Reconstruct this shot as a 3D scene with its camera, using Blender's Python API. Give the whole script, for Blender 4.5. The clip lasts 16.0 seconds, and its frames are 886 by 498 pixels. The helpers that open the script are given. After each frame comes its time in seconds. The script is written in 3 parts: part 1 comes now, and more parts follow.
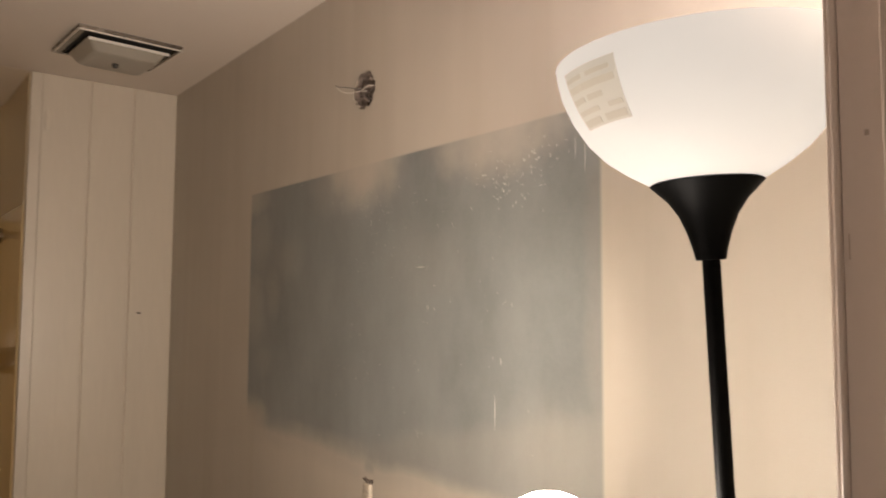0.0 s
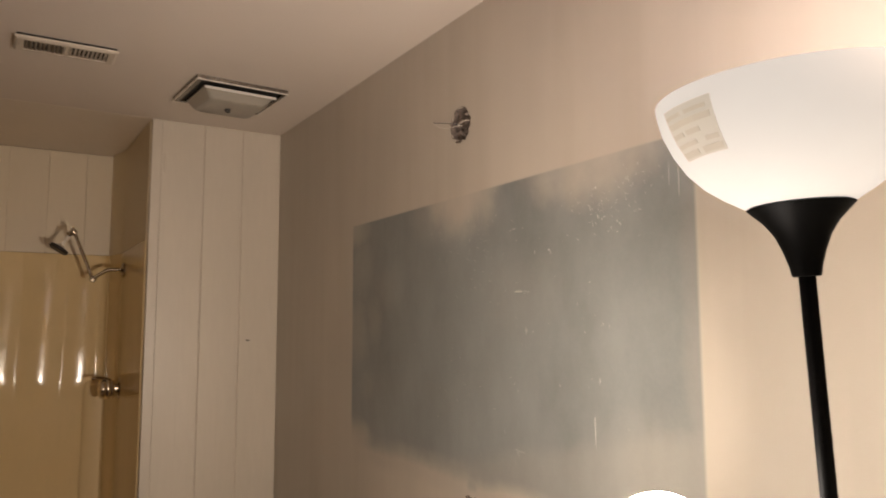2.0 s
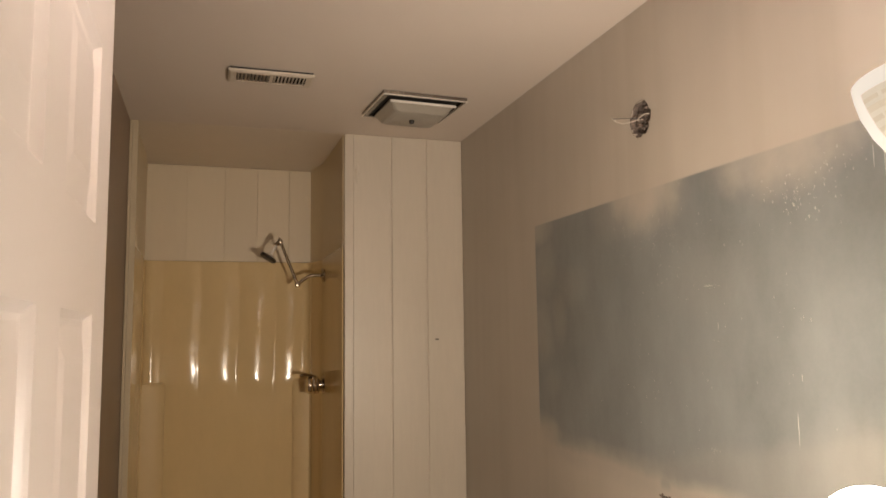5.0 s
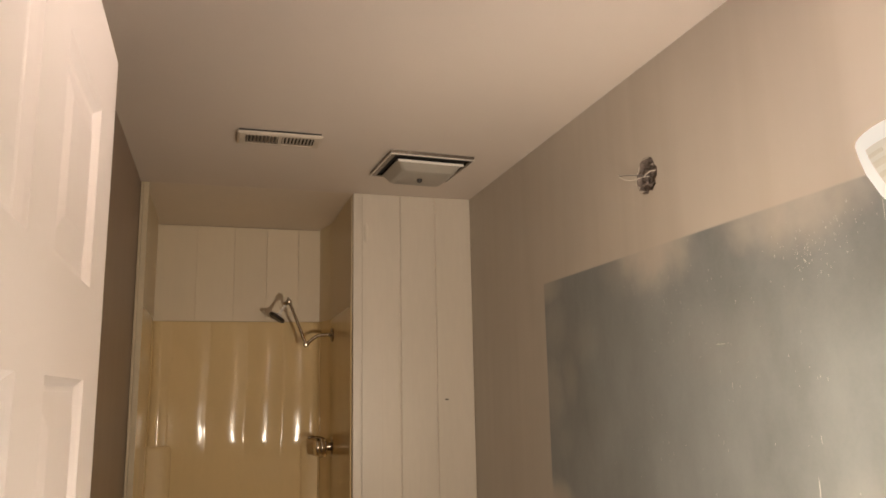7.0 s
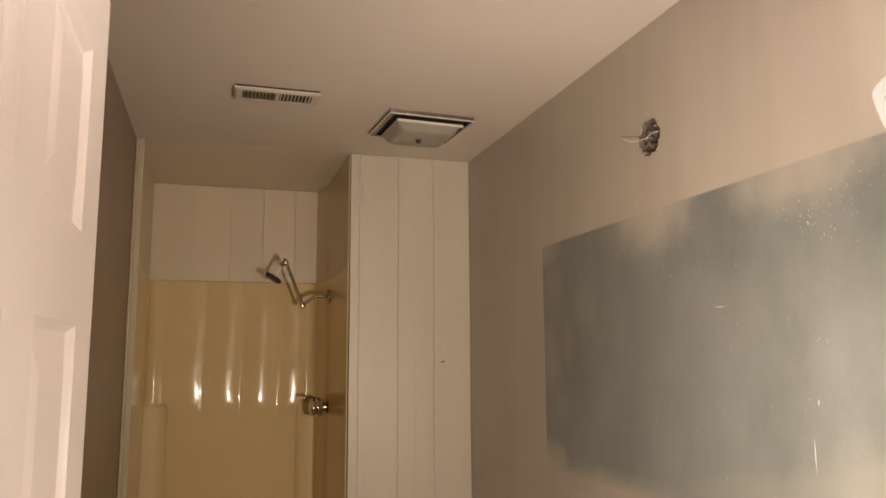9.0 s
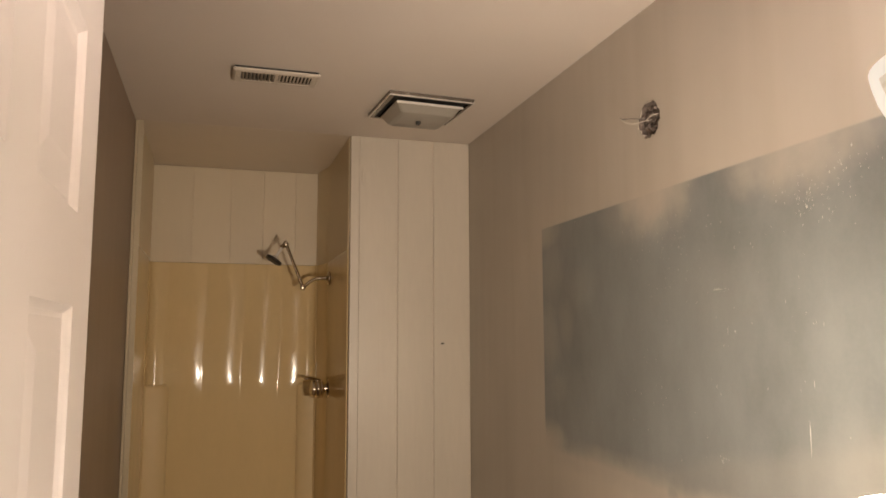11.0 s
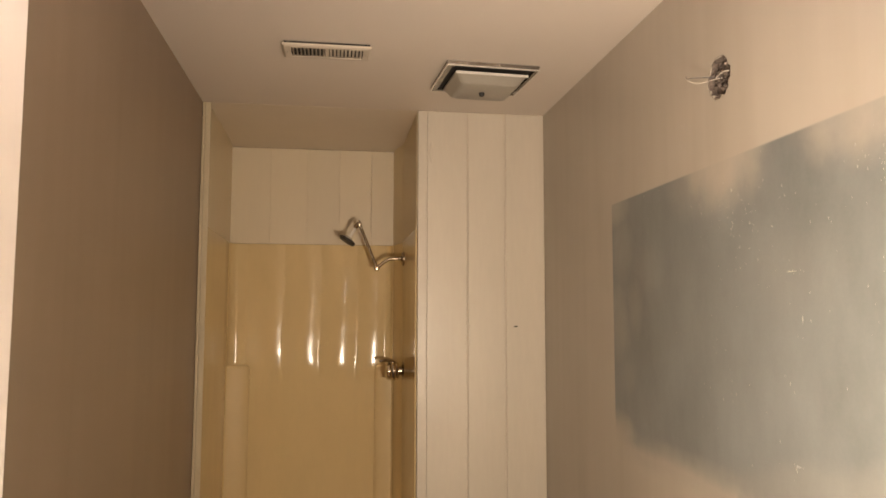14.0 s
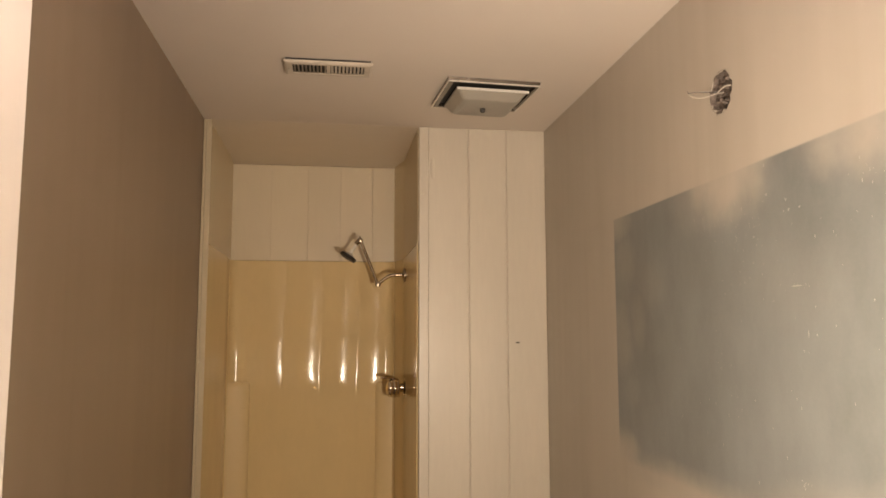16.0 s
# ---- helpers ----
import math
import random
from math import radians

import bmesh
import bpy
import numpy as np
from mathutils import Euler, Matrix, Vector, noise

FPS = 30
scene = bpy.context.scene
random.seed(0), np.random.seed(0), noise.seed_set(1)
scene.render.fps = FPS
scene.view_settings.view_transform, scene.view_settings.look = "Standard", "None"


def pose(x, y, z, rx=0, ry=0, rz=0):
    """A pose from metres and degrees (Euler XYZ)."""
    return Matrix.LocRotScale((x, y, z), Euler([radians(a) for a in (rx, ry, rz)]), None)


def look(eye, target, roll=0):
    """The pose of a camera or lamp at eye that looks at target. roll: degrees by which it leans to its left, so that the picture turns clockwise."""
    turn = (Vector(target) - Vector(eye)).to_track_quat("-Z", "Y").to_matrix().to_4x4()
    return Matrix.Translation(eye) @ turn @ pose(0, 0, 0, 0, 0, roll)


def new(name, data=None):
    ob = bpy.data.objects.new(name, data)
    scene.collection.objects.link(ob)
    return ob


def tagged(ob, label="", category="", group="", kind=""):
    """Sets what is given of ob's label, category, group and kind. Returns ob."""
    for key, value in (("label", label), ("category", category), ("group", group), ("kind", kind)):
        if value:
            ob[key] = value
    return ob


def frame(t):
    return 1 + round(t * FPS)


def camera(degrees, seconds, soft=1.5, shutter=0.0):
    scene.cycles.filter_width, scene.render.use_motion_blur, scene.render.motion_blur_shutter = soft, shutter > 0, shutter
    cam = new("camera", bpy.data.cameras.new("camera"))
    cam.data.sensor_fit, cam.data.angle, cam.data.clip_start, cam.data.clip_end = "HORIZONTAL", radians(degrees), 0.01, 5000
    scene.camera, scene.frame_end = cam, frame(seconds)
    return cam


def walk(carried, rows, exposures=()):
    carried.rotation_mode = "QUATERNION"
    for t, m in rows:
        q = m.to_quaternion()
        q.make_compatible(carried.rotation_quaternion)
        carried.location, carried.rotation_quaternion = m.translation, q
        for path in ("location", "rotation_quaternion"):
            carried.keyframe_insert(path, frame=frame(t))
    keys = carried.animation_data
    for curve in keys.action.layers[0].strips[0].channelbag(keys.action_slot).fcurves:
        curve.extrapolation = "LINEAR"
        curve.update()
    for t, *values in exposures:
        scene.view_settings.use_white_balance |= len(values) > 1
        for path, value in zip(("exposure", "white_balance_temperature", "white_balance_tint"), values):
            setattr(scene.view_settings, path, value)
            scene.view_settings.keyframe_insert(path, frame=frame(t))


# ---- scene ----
cam = camera(61.0, 16.0, soft=1.7, shutter=0.4)
PATH = [
    (0, (0.417, -3.173, 1.573), (1.636, -1.594, 1.713), 0.3),
    (0.5, (0.41, -3.158, 1.561), (1.75, -1.674, 1.612), -0.2),
    (1, (0.387, -3.176, 1.528), (1.647, -1.645, 1.267), 0.2),
    (1.5, (0.369, -3.198, 1.527), (1.549, -1.583, 1.492), -0.1),
    (2, (0.343, -3.225, 1.562), (1.372, -1.524, 1.776), -0.2),
    (2.5, (0.352, -3.238, 1.558), (1.263, -1.47, 1.773), 0.2),
    (3, (0.315, -3.262, 1.557), (1.090, -1.429, 1.744), 0.0),
    (3.5, (0.312, -3.264, 1.55), (0.990, -1.391, 1.725), 0.0),
    (6, (0.317, -3.257, 1.56), (0.891, -1.367, 1.872), -1.1),
    (6.5, (0.326, -3.246, 1.562), (0.881, -1.359, 1.926), -1.2),
    (7, (0.332, -3.25, 1.56), (0.896, -1.367, 1.93), -1.1),
    (7.5, (0.334, -3.241, 1.56), (0.911, -1.359, 1.913), -0.6),
    (8, (0.335, -3.237, 1.554), (0.919, -1.353, 1.887), -0.5),
    (8.5, (0.336, -3.236, 1.548), (0.921, -1.349, 1.86), -0.5),
    (9, (0.334, -3.228, 1.544), (0.909, -1.333, 1.827), -0.3),
    (11.5, (0.341, -3.232, 1.543), (0.912, -1.329, 1.775), -0.2),
    (12, (0.343, -3.226, 1.54), (0.902, -1.319, 1.763), -0.5),
    (12.5, (0.37, -3.206, 1.547), (0.899, -1.29, 1.76), -0.8),
    (13, (0.458, -3.161, 1.557), (0.879, -1.219, 1.777), -0.6),
    (13.5, (0.532, -3.125, 1.561), (0.843, -1.16, 1.768), 0.2),
    (14, (0.548, -3.132, 1.564), (0.831, -1.16, 1.742), 0.1),
    (14.5, (0.548, -3.147, 1.563), (0.83, -1.175, 1.742), 0.0),
    (15, (0.546, -3.145, 1.565), (0.841, -1.178, 1.775), 0.1),
    (15.5, (0.54, -3.136, 1.563), (0.843, -1.172, 1.793), 0.2),
    (16, (0.544, -3.123, 1.562), (0.826, -1.156, 1.784), -0.1),
]
EXPOSURES = [(0, -0.36, 6380, 14.1), (0.5, -0.39, 6380, 14.1), (1.5, -0.36, 6380, 14.7), (2.5, -0.29, 6400, 14.3), (3.5, -0.15, 6500, 12.5), (7, -0.15, 6550, 12.5), (9, -0.14, 6600, 12.5), (12, -0.12, 6650, 13.0), (12.5, -0.05, 6700, 13.0), (13.5, 0.29, 6850, 12.6), (16, 0.29, 6830, 12.6)]
walk(cam, [(t, look(eye, target, roll)) for t, eye, target, roll in PATH], EXPOSURES)

# ---- world and lamps ----
world = bpy.data.worlds.new("night")
world.use_nodes = True
world.node_tree.nodes["Background"].inputs["Color"].default_value = (0.02, 0.018, 0.015, 1)
world.node_tree.nodes["Background"].inputs["Strength"].default_value = 0.2
scene.world = world

W, H = 1.44, 2.44                      # room width, ceiling height
Y_DOOR, T_WALL = -2.97, 0.12           # inner face of the door wall, its thickness
Y_BACK = 0.825                         # back of the shower
LAMP_X, LAMP_Y = 0.980, -2.812
WARM = (1.0, 0.856, 0.790)             # torchiere bulb
WARMER = (1.0, 0.84, 0.660)            # older reading bulb
READ_FROM = Vector((0.887, -2.781, 1.357))
READ_DIR = Vector((0.22, 0.975, -0.115)).normalized()
BEAM_DIR = Vector((0.22, 0.97, 0.08)).normalized()   # the bulb sits a little askew in its shade


def bulb(name, place, power, radius):
    lamp = bpy.data.lights.new(name, "POINT")
    lamp.energy, lamp.color, lamp.shadow_soft_size = power, WARM, radius
    ob = new(name, lamp)
    ob.location = place
    return ob


bulb("torchiere_bulb", (LAMP_X, LAMP_Y, 1.758), 27.5, 0.03)
beam = bpy.data.lights.new("reading_bulb", "SPOT")
beam.energy, beam.color, beam.shadow_soft_size = 83.0, WARMER, 0.022
beam.spot_size, beam.spot_blend = radians(103), 1.0
new("reading_bulb", beam).matrix_world = look(READ_FROM + READ_DIR * 0.082, READ_FROM + READ_DIR * 0.082 + BEAM_DIR)


# ---- materials ----
def nodes_of(name):
    m = bpy.data.materials.new(name)
    m.use_nodes = True
    n, l = m.node_tree.nodes, m.node_tree.links
    return m, n, l, n["Principled BSDF"]


def math_node(n, l, op, a, b=None, clamp=False):
    q = n.new("ShaderNodeMath")
    q.operation, q.use_clamp = op, clamp
    for i, v in enumerate((a, b)):
        if v is None:
            continue
        if isinstance(v, (int, float)):
            q.inputs[i].default_value = v
        else:
            l.new(v, q.inputs[i])
    return q.outputs[0]


def noise_node(n, l, coord, scale, detail=4.0, rough=0.5, stretch=None):
    if stretch:
        mp = n.new("ShaderNodeMapping")
        mp.inputs["Scale"].default_value = stretch
        l.new(coord, mp.inputs["Vector"])
        coord = mp.outputs[0]
    t = n.new("ShaderNodeTexNoise")
    t.inputs["Scale"].default_value, t.inputs["Detail"].default_value = scale, detail
    t.inputs["Roughness"].default_value = rough
    l.new(coord, t.inputs["Vector"])
    return t.outputs["Fac"]


def ramp(n, l, fac, stops):
    r = n.new("ShaderNodeValToRGB")
    while len(r.color_ramp.elements) < len(stops):
        r.color_ramp.elements.new(0.5)
    for e, (p, c) in zip(r.color_ramp.elements, stops):
        e.position, e.color = p, (*c, 1) if len(c) == 3 else c
    l.new(fac, r.inputs[0])
    return r.outputs[0]


def mix(n, l, fac, a, b):
    q = n.new("ShaderNodeMix")
    q.data_type = "RGBA"
    for i, v in ((0, fac), (6, a), (7, b)):
        if isinstance(v, (int, float)):
            q.inputs[i].default_value = v
        elif isinstance(v, tuple):
            q.inputs[i].default_value = (*v, 1)
        else:
            l.new(v, q.inputs[i])
    return q.outputs[2]


def add_bump(n, l, bsdf, height, strength, distance):
    b = n.new("ShaderNodeBump")
    b.inputs["Strength"].default_value, b.inputs["Distance"].default_value = strength, distance
    l.new(height, b.inputs["Height"])
    l.new(b.outputs[0], bsdf.inputs["Normal"])


def surface(name, color, rough=0.5, metal=0.0, spread=0.06, scale=6.0, grain=90.0, bump=0.1, coat=0.0, stretch=None, jitter=0.0, gloss=0.5):
    """A plain surface with broad and fine variation of colour, gloss and relief."""
    m, n, l, p = nodes_of(name)
    at = n.new("ShaderNodeTexCoord").outputs["Object"]
    broad = noise_node(n, l, at, scale, 5, 0.55, stretch)
    fine = noise_node(n, l, at, grain, 3, 0.6, stretch)
    both = math_node(n, l, "ADD", math_node(n, l, "MULTIPLY", broad, 0.7), math_node(n, l, "MULTIPLY", fine, 0.3))
    lo, hi = tuple(c * (1 - spread) for c in color), tuple(min(1, c * (1 + spread)) for c in color)
    col = ramp(n, l, both, [(0.32, lo), (0.68, hi)])
    if jitter:
        info = n.new("ShaderNodeObjectInfo").outputs["Random"]
        hsv = n.new("ShaderNodeHueSaturation")
        l.new(math_node(n, l, "ADD", math_node(n, l, "MULTIPLY", info, jitter), 1 - jitter / 2), hsv.inputs["Value"])
        l.new(col, hsv.inputs["Color"])
        col = hsv.outputs[0]
    l.new(col, p.inputs["Base Color"])
    l.new(math_node(n, l, "ADD", math_node(n, l, "MULTIPLY", broad, 0.16), rough - 0.08), p.inputs["Roughness"])
    p.inputs["Metallic"].default_value = metal
    p.inputs["Specular IOR Level"].default_value = gloss
    p.inputs["Coat Weight"].default_value = coat
    if bump:
        add_bump(n, l, p, both, bump, 0.002)
    return m


def glow(name, color, strength, spread=0.08, base=(0.7, 0.68, 0.64)):
    m, n, l, p = nodes_of(name)
    at = n.new("ShaderNodeTexCoord").outputs["Object"]
    f = noise_node(n, l, at, 7, 3)
    p.inputs["Base Color"].default_value = (*base, 1)
    p.inputs["Roughness"].default_value = 0.7
    p.inputs["Specular IOR Level"].default_value = 0.15
    l.new(ramp(n, l, f, [(0.3, tuple(c * (1 - spread) for c in color)), (0.7, color)]), p.inputs["Emission Color"])
    p.inputs["Emission Strength"].default_value = strength
    return m


PAINT = (0.484, 0.436, 0.364)
OLD = (0.224, 0.236, 0.229)


def wall_paint(name, patch=False, tint=PAINT):
    """Taupe wall paint, sprayed on; on one wall it leaves a field of the old grey-blue paint where a mirror hung."""
    m, n, l, p = nodes_of(name)
    at = n.new("ShaderNodeTexCoord").outputs["Object"]
    broad = noise_node(n, l, at, 2.2, 4)
    stipple = noise_node(n, l, at, 260, 2)
    rolls = noise_node(n, l, at, 5, 3, 0.5, (1, 1, 0.12))
    runs = noise_node(n, l, at, 14, 4, 0.6, (1, 1, 0.05))
    tone = math_node(n, l, "ADD", math_node(n, l, "MULTIPLY", broad, 0.5), math_node(n, l, "ADD", math_node(n, l, "MULTIPLY", rolls, 0.3), math_node(n, l, "MULTIPLY", runs, 0.2)))
    new_paint = ramp(n, l, tone, [(0.3, tuple(c * 0.90 for c in tint)), (0.7, tuple(c * 1.09 for c in tint))])
    # faint yellowed runs down the wall
    stain = ramp(n, l, noise_node(n, l, at, 9, 3, 0.55, (1, 1, 0.07)), [(0.50, (0, 0, 0)), (0.72, (1, 1, 1))])
    new_paint = mix(n, l, math_node(n, l, "MULTIPLY", stain, 0.30), new_paint, (tint[0] * 0.82, tint[1] * 0.80, tint[2] * 0.74))
    col, rough = new_paint, 0.42
    if patch:
        xyz = n.new("ShaderNodeSeparateXYZ")
        l.new(at, xyz.inputs[0])
        y, z = xyz.outputs["Y"], xyz.outputs["Z"]

        def step(value, edge, width):
            """0 below the edge, 1 above it, over the width."""
            mr = n.new("ShaderNodeMapRange")
            mr.interpolation_type = "SMOOTHSTEP"
            mr.inputs["From Min"].default_value, mr.inputs["From Max"].default_value = edge - width / 2, edge + width / 2
            l.new(value, mr.inputs["Value"])
            return mr.outputs[0]

        def times(*v):
            out = v[0]
            for q in v[1:]:
                out = math_node(n, l, "MULTIPLY", out, q)
            return out

        def inverse(v):
            return math_node(n, l, "SUBTRACT", 1.0, v)

        wob = noise_node(n, l, at, 3.2, 3, 0.55)
        wob2 = noise_node(n, l, at, 9, 3, 0.55)
        drift = math_node(n, l, "ADD", math_node(n, l, "MULTIPLY", wob, 0.04), math_node(n, l, "MULTIPLY", wob2, 0.03))
        left, right = inverse(step(y, -0.798, 0.006)), step(y, -2.302, 0.010)
        top = inverse(step(z, 1.927, 0.006))
        low = math_node(n, l, "MAXIMUM", step(math_node(n, l, "ADD", z, drift), 1.209, 0.055), times(step(math_node(n, l, "ADD", z, drift), 1.168, 0.05), 0.22))
        field = times(left, right, top, low)
        # clouds of overspray that drifted over the old paint from the top and from the sides
        def cloud(cy, cz, ry, rz, power):
            dy = math_node(n, l, "DIVIDE", math_node(n, l, "SUBTRACT", y, cy), ry)
            dz = math_node(n, l, "DIVIDE", math_node(n, l, "SUBTRACT", z, cz), rz)
            d = math_node(n, l, "ADD", math_node(n, l, "MULTIPLY", dy, dy), math_node(n, l, "MULTIPLY", dz, dz))
            d = math_node(n, l, "ADD", d, math_node(n, l, "MULTIPLY", math_node(n, l, "SUBTRACT", wob2, 0.5), 1.5))
            return math_node(n, l, "MULTIPLY", inverse(step(d, 0.60, 1.75)), power)

        spray = None
        for c in ((-1.50, 1.940, 0.20, 0.13, 0.90), (-1.38, 1.90, 0.16, 0.09, 0.28), (-2.02, 1.955, 0.25, 0.115, 0.85), (-0.81, 1.91, 0.13, 0.06, 0.5), (-0.83, 1.55, 0.11, 0.12, 0.30),
                  (-0.82, 1.19, 0.16, 0.08, 0.9), (-2.30, 1.50, 0.04, 0.5, 0.15), (-2.25, 1.30, 0.25, 0.12, 0.15), (-1.25, 1.175, 0.4, 0.05, 0.4), (-1.86, 1.93, 0.08, 0.04, 0.4),
                  (-0.88, 1.76, 0.09, 0.10, 0.22), (-0.97, 1.60, 0.06, 0.10, 0.26), (-1.06, 1.70, 0.12, 0.07, 0.12), (-0.92, 1.38, 0.06, 0.05, 0.14), (-1.75, 1.66, 0.20, 0.10, 0.07)):
            k = cloud(*c)
            spray = k if spray is None else math_node(n, l, "MAXIMUM", spray, k)
        # a thin even veil of new paint below a line that climbs towards the door
        veil = times(inverse(step(math_node(n, l, "ADD", math_node(n, l, "ADD", z, math_node(n, l, "MULTIPLY", y, 0.20)), drift), 0.955, 0.05)), inverse(step(y, -1.50, 0.20)), 0.17)
        field = times(field, inverse(spray), inverse(veil))
        mist = noise_node(n, l, at, 120, 2)
        field = math_node(n, l, "MULTIPLY", field, math_node(n, l, "ADD", math_node(n, l, "MULTIPLY", mist, 0.10), 0.93), True)
        # one run of old paint left under the field, above the outlet
        tail = times(inverse(step(math_node(n, l, "ABSOLUTE", math_node(n, l, "ADD", y, 1.552)), 0.024, 0.03)), step(z, 1.146, 0.03), inverse(step(z, 1.23, 0.03)), 0.55)
        field = math_node(n, l, "MAXIMUM", field, tail)
        smoke = noise_node(n, l, at, 3.2, 5, 0.6, (1, 1, 0.6))
        old = ramp(n, l, smoke, [(0.3, tuple(c * 0.78 for c in OLD)), (0.72, tuple(c * 1.22 for c in OLD))])
        col = mix(n, l, field, new_paint, old)
        rough_fac = math_node(n, l, "SUBTRACT", 0.42, math_node(n, l, "MULTIPLY", field, -0.02))
        l.new(rough_fac, p.inputs["Roughness"])
    else:
        p.inputs["Roughness"].default_value = rough
    l.new(col, p.inputs["Base Color"])
    add_bump(n, l, p, math_node(n, l, "ADD", stipple, math_node(n, l, "MULTIPLY", rolls, 0.8)), 0.12, 0.0012)
    return m


M_WALL = wall_paint("taupe_paint")
# darker, browner copy of the taupe: the west wall's shade put into its colour
M_WALL_WEST = wall_paint("shade_darkened_taupe", False, (0.262, 0.196, 0.138))
M_WALL_EAST = wall_paint("taupe_and_old_paint", True)
M_CEIL = surface("ceiling_paint", (0.71, 0.635, 0.55), 0.62, spread=0.03, scale=1.6, grain=180, bump=0.25)
M_FLOOR = surface("vinyl_floor", (0.23, 0.15, 0.088), 0.45, spread=0.12, scale=5, grain=60)
M_PANEL = surface("white_panel", (0.585, 0.527, 0.432), 0.36, spread=0.06, scale=3, grain=60, bump=0.10, stretch=(1, 1, 0.15), jitter=0.04)
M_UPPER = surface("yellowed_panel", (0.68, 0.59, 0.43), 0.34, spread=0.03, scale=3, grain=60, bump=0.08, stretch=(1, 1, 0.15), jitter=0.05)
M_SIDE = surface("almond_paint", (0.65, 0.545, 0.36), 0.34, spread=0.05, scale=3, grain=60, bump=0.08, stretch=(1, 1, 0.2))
# slightly yellower ceiling colour: light bounced off the almond surround is in it
M_TOP = surface("bounce_tinted_ceiling_paint", (0.720, 0.634, 0.515), 0.45, spread=0.04, scale=3, grain=60, bump=0.06)
M_GROOVE = surface("panel_joint", (0.58, 0.51, 0.415), 0.6, spread=0.1)
M_DOOR = surface("door_paint", (0.72, 0.655, 0.61), 0.36, spread=0.02, scale=3, grain=140, bump=0.06)
M_TRIM = surface("trim_paint", (0.50, 0.43, 0.37), 0.38, spread=0.04, scale=4, grain=90, bump=0.08, stretch=(1, 1, 0.2))
M_SURROUND = surface("almond_plastic", (0.69, 0.54, 0.295), 0.10, spread=0.03, scale=9, grain=55, bump=0.22, gloss=0.17, stretch=(1, 1, 0.35))
M_NICKEL = surface("dark_nickel", (0.34, 0.28, 0.21), 0.20, 1.0, spread=0.1)
M_KNOB = surface("worn_pale_metal", (0.66, 0.58, 0.46), 0.24, 1.0, spread=0.18, scale=30)
M_SATIN = surface("almond_plastic_matt", (0.68, 0.535, 0.295), 0.45, spread=0.03, scale=2.5, grain=30, bump=0.06, gloss=0.3)
M_CHROME = surface("chrome", (0.86, 0.81, 0.74), 0.36, 0.6, spread=0.05)
M_FAN = surface("dull_chrome", (0.20, 0.175, 0.145), 0.26, 1.0, spread=0.15, scale=12)
M_BRUSHED = surface("worn_metal", (0.62, 0.57, 0.50), 0.34, 1.0, spread=0.1)
M_BLACK = surface("black_enamel", (0.0014, 0.0013, 0.0012), 0.5, spread=0.15, bump=0.03, gloss=0.02)
M_SOCKET = surface("black_bakelite", (0.0016, 0.0015, 0.0014), 0.9, spread=0.15, bump=0.0, gloss=0.0)
M_RUBBER = surface("dark_plastic", (0.03, 0.026, 0.022), 0.5, spread=0.2)
# near-black colour for the shade deep in openings
M_DARK = surface("dark_void", (0.02, 0.017, 0.013), 0.8, spread=0.3)
M_VENT = surface("vent_enamel", (0.61, 0.54, 0.445), 0.42, spread=0.05, grain=120)
M_LENS = surface("lens_glass", (0.355, 0.325, 0.27), 0.35, spread=0.04, bump=0.0)
M_CHINA = surface("china", (0.52, 0.46, 0.385), 0.14, spread=0.02, coat=0.4, bump=0.02)
M_SEAT = surface("seat_plastic", (0.53, 0.475, 0.41), 0.25, spread=0.02, bump=0.02)
M_RUST = surface("crumbled_plaster_and_steel", (0.155, 0.122, 0.10), 0.7, 0.1, spread=0.65, scale=55, grain=220, bump=0.9)
M_WORN = surface("worn_ivory", (0.50, 0.44, 0.35), 0.4, spread=0.14, scale=60, grain=200)
M_HEAD = surface("white_plastic", (0.80, 0.76, 0.68), 0.35, spread=0.03)
M_WIRE = surface("white_wire", (0.46, 0.41, 0.34), 0.4, spread=0.05)
M_WIRE_DARK = surface("black_wire", (0.03, 0.025, 0.02), 0.4)
# label and print emit by themselves, in place of lamp light through the paper
M_LABEL = glow("glowing_paper_label", (1.0, 0.86, 0.66), 0.70, 0.16, (0.16, 0.14, 0.11))
M_PRINT = glow("glowing_label_print", (1.0, 0.82, 0.58), 0.65, 0.2, (0.14, 0.12, 0.095))
M_EDGE = surface("cream_edge_strip", (0.50, 0.42, 0.285), 0.45, spread=0.06, stretch=(1, 1, 0.2))
M_DENT = surface("dented_paint", (0.32, 0.265, 0.215), 0.6, spread=0.2, scale=80)
M_GLUE = surface("dried_glue", (0.43, 0.41, 0.365), 0.3, spread=0.15, scale=40)
M_CAULK = surface("old_caulk", (0.45, 0.35, 0.23), 0.5, spread=0.25, scale=20)
M_SHADE = glow("torchiere_glass", (1.0, 0.905, 0.765), 0.90, base=(0.16, 0.15, 0.135))
M_READ = glow("reading_glass", (1.0, 0.89, 0.75), 165.0, 0.02)


# ---- mesh helpers ----
def mesh_object(name, bm, material, smooth=False):
    me = bpy.data.meshes.new(name)
    bmesh.ops.recalc_face_normals(bm, faces=bm.faces)
    bm.to_mesh(me)
    bm.free()
    me.materials.append(material)
    if smooth:
        for p in me.polygons:
            p.use_smooth = True
        me.set_sharp_from_angle(angle=radians(38))
    return new(name, me)


def part(name, bm, material, parent, label="", smooth=False):
    ob = mesh_object(name, bm, material, smooth)
    ob.parent = parent
    if label:
        tagged(ob, label)
    return ob


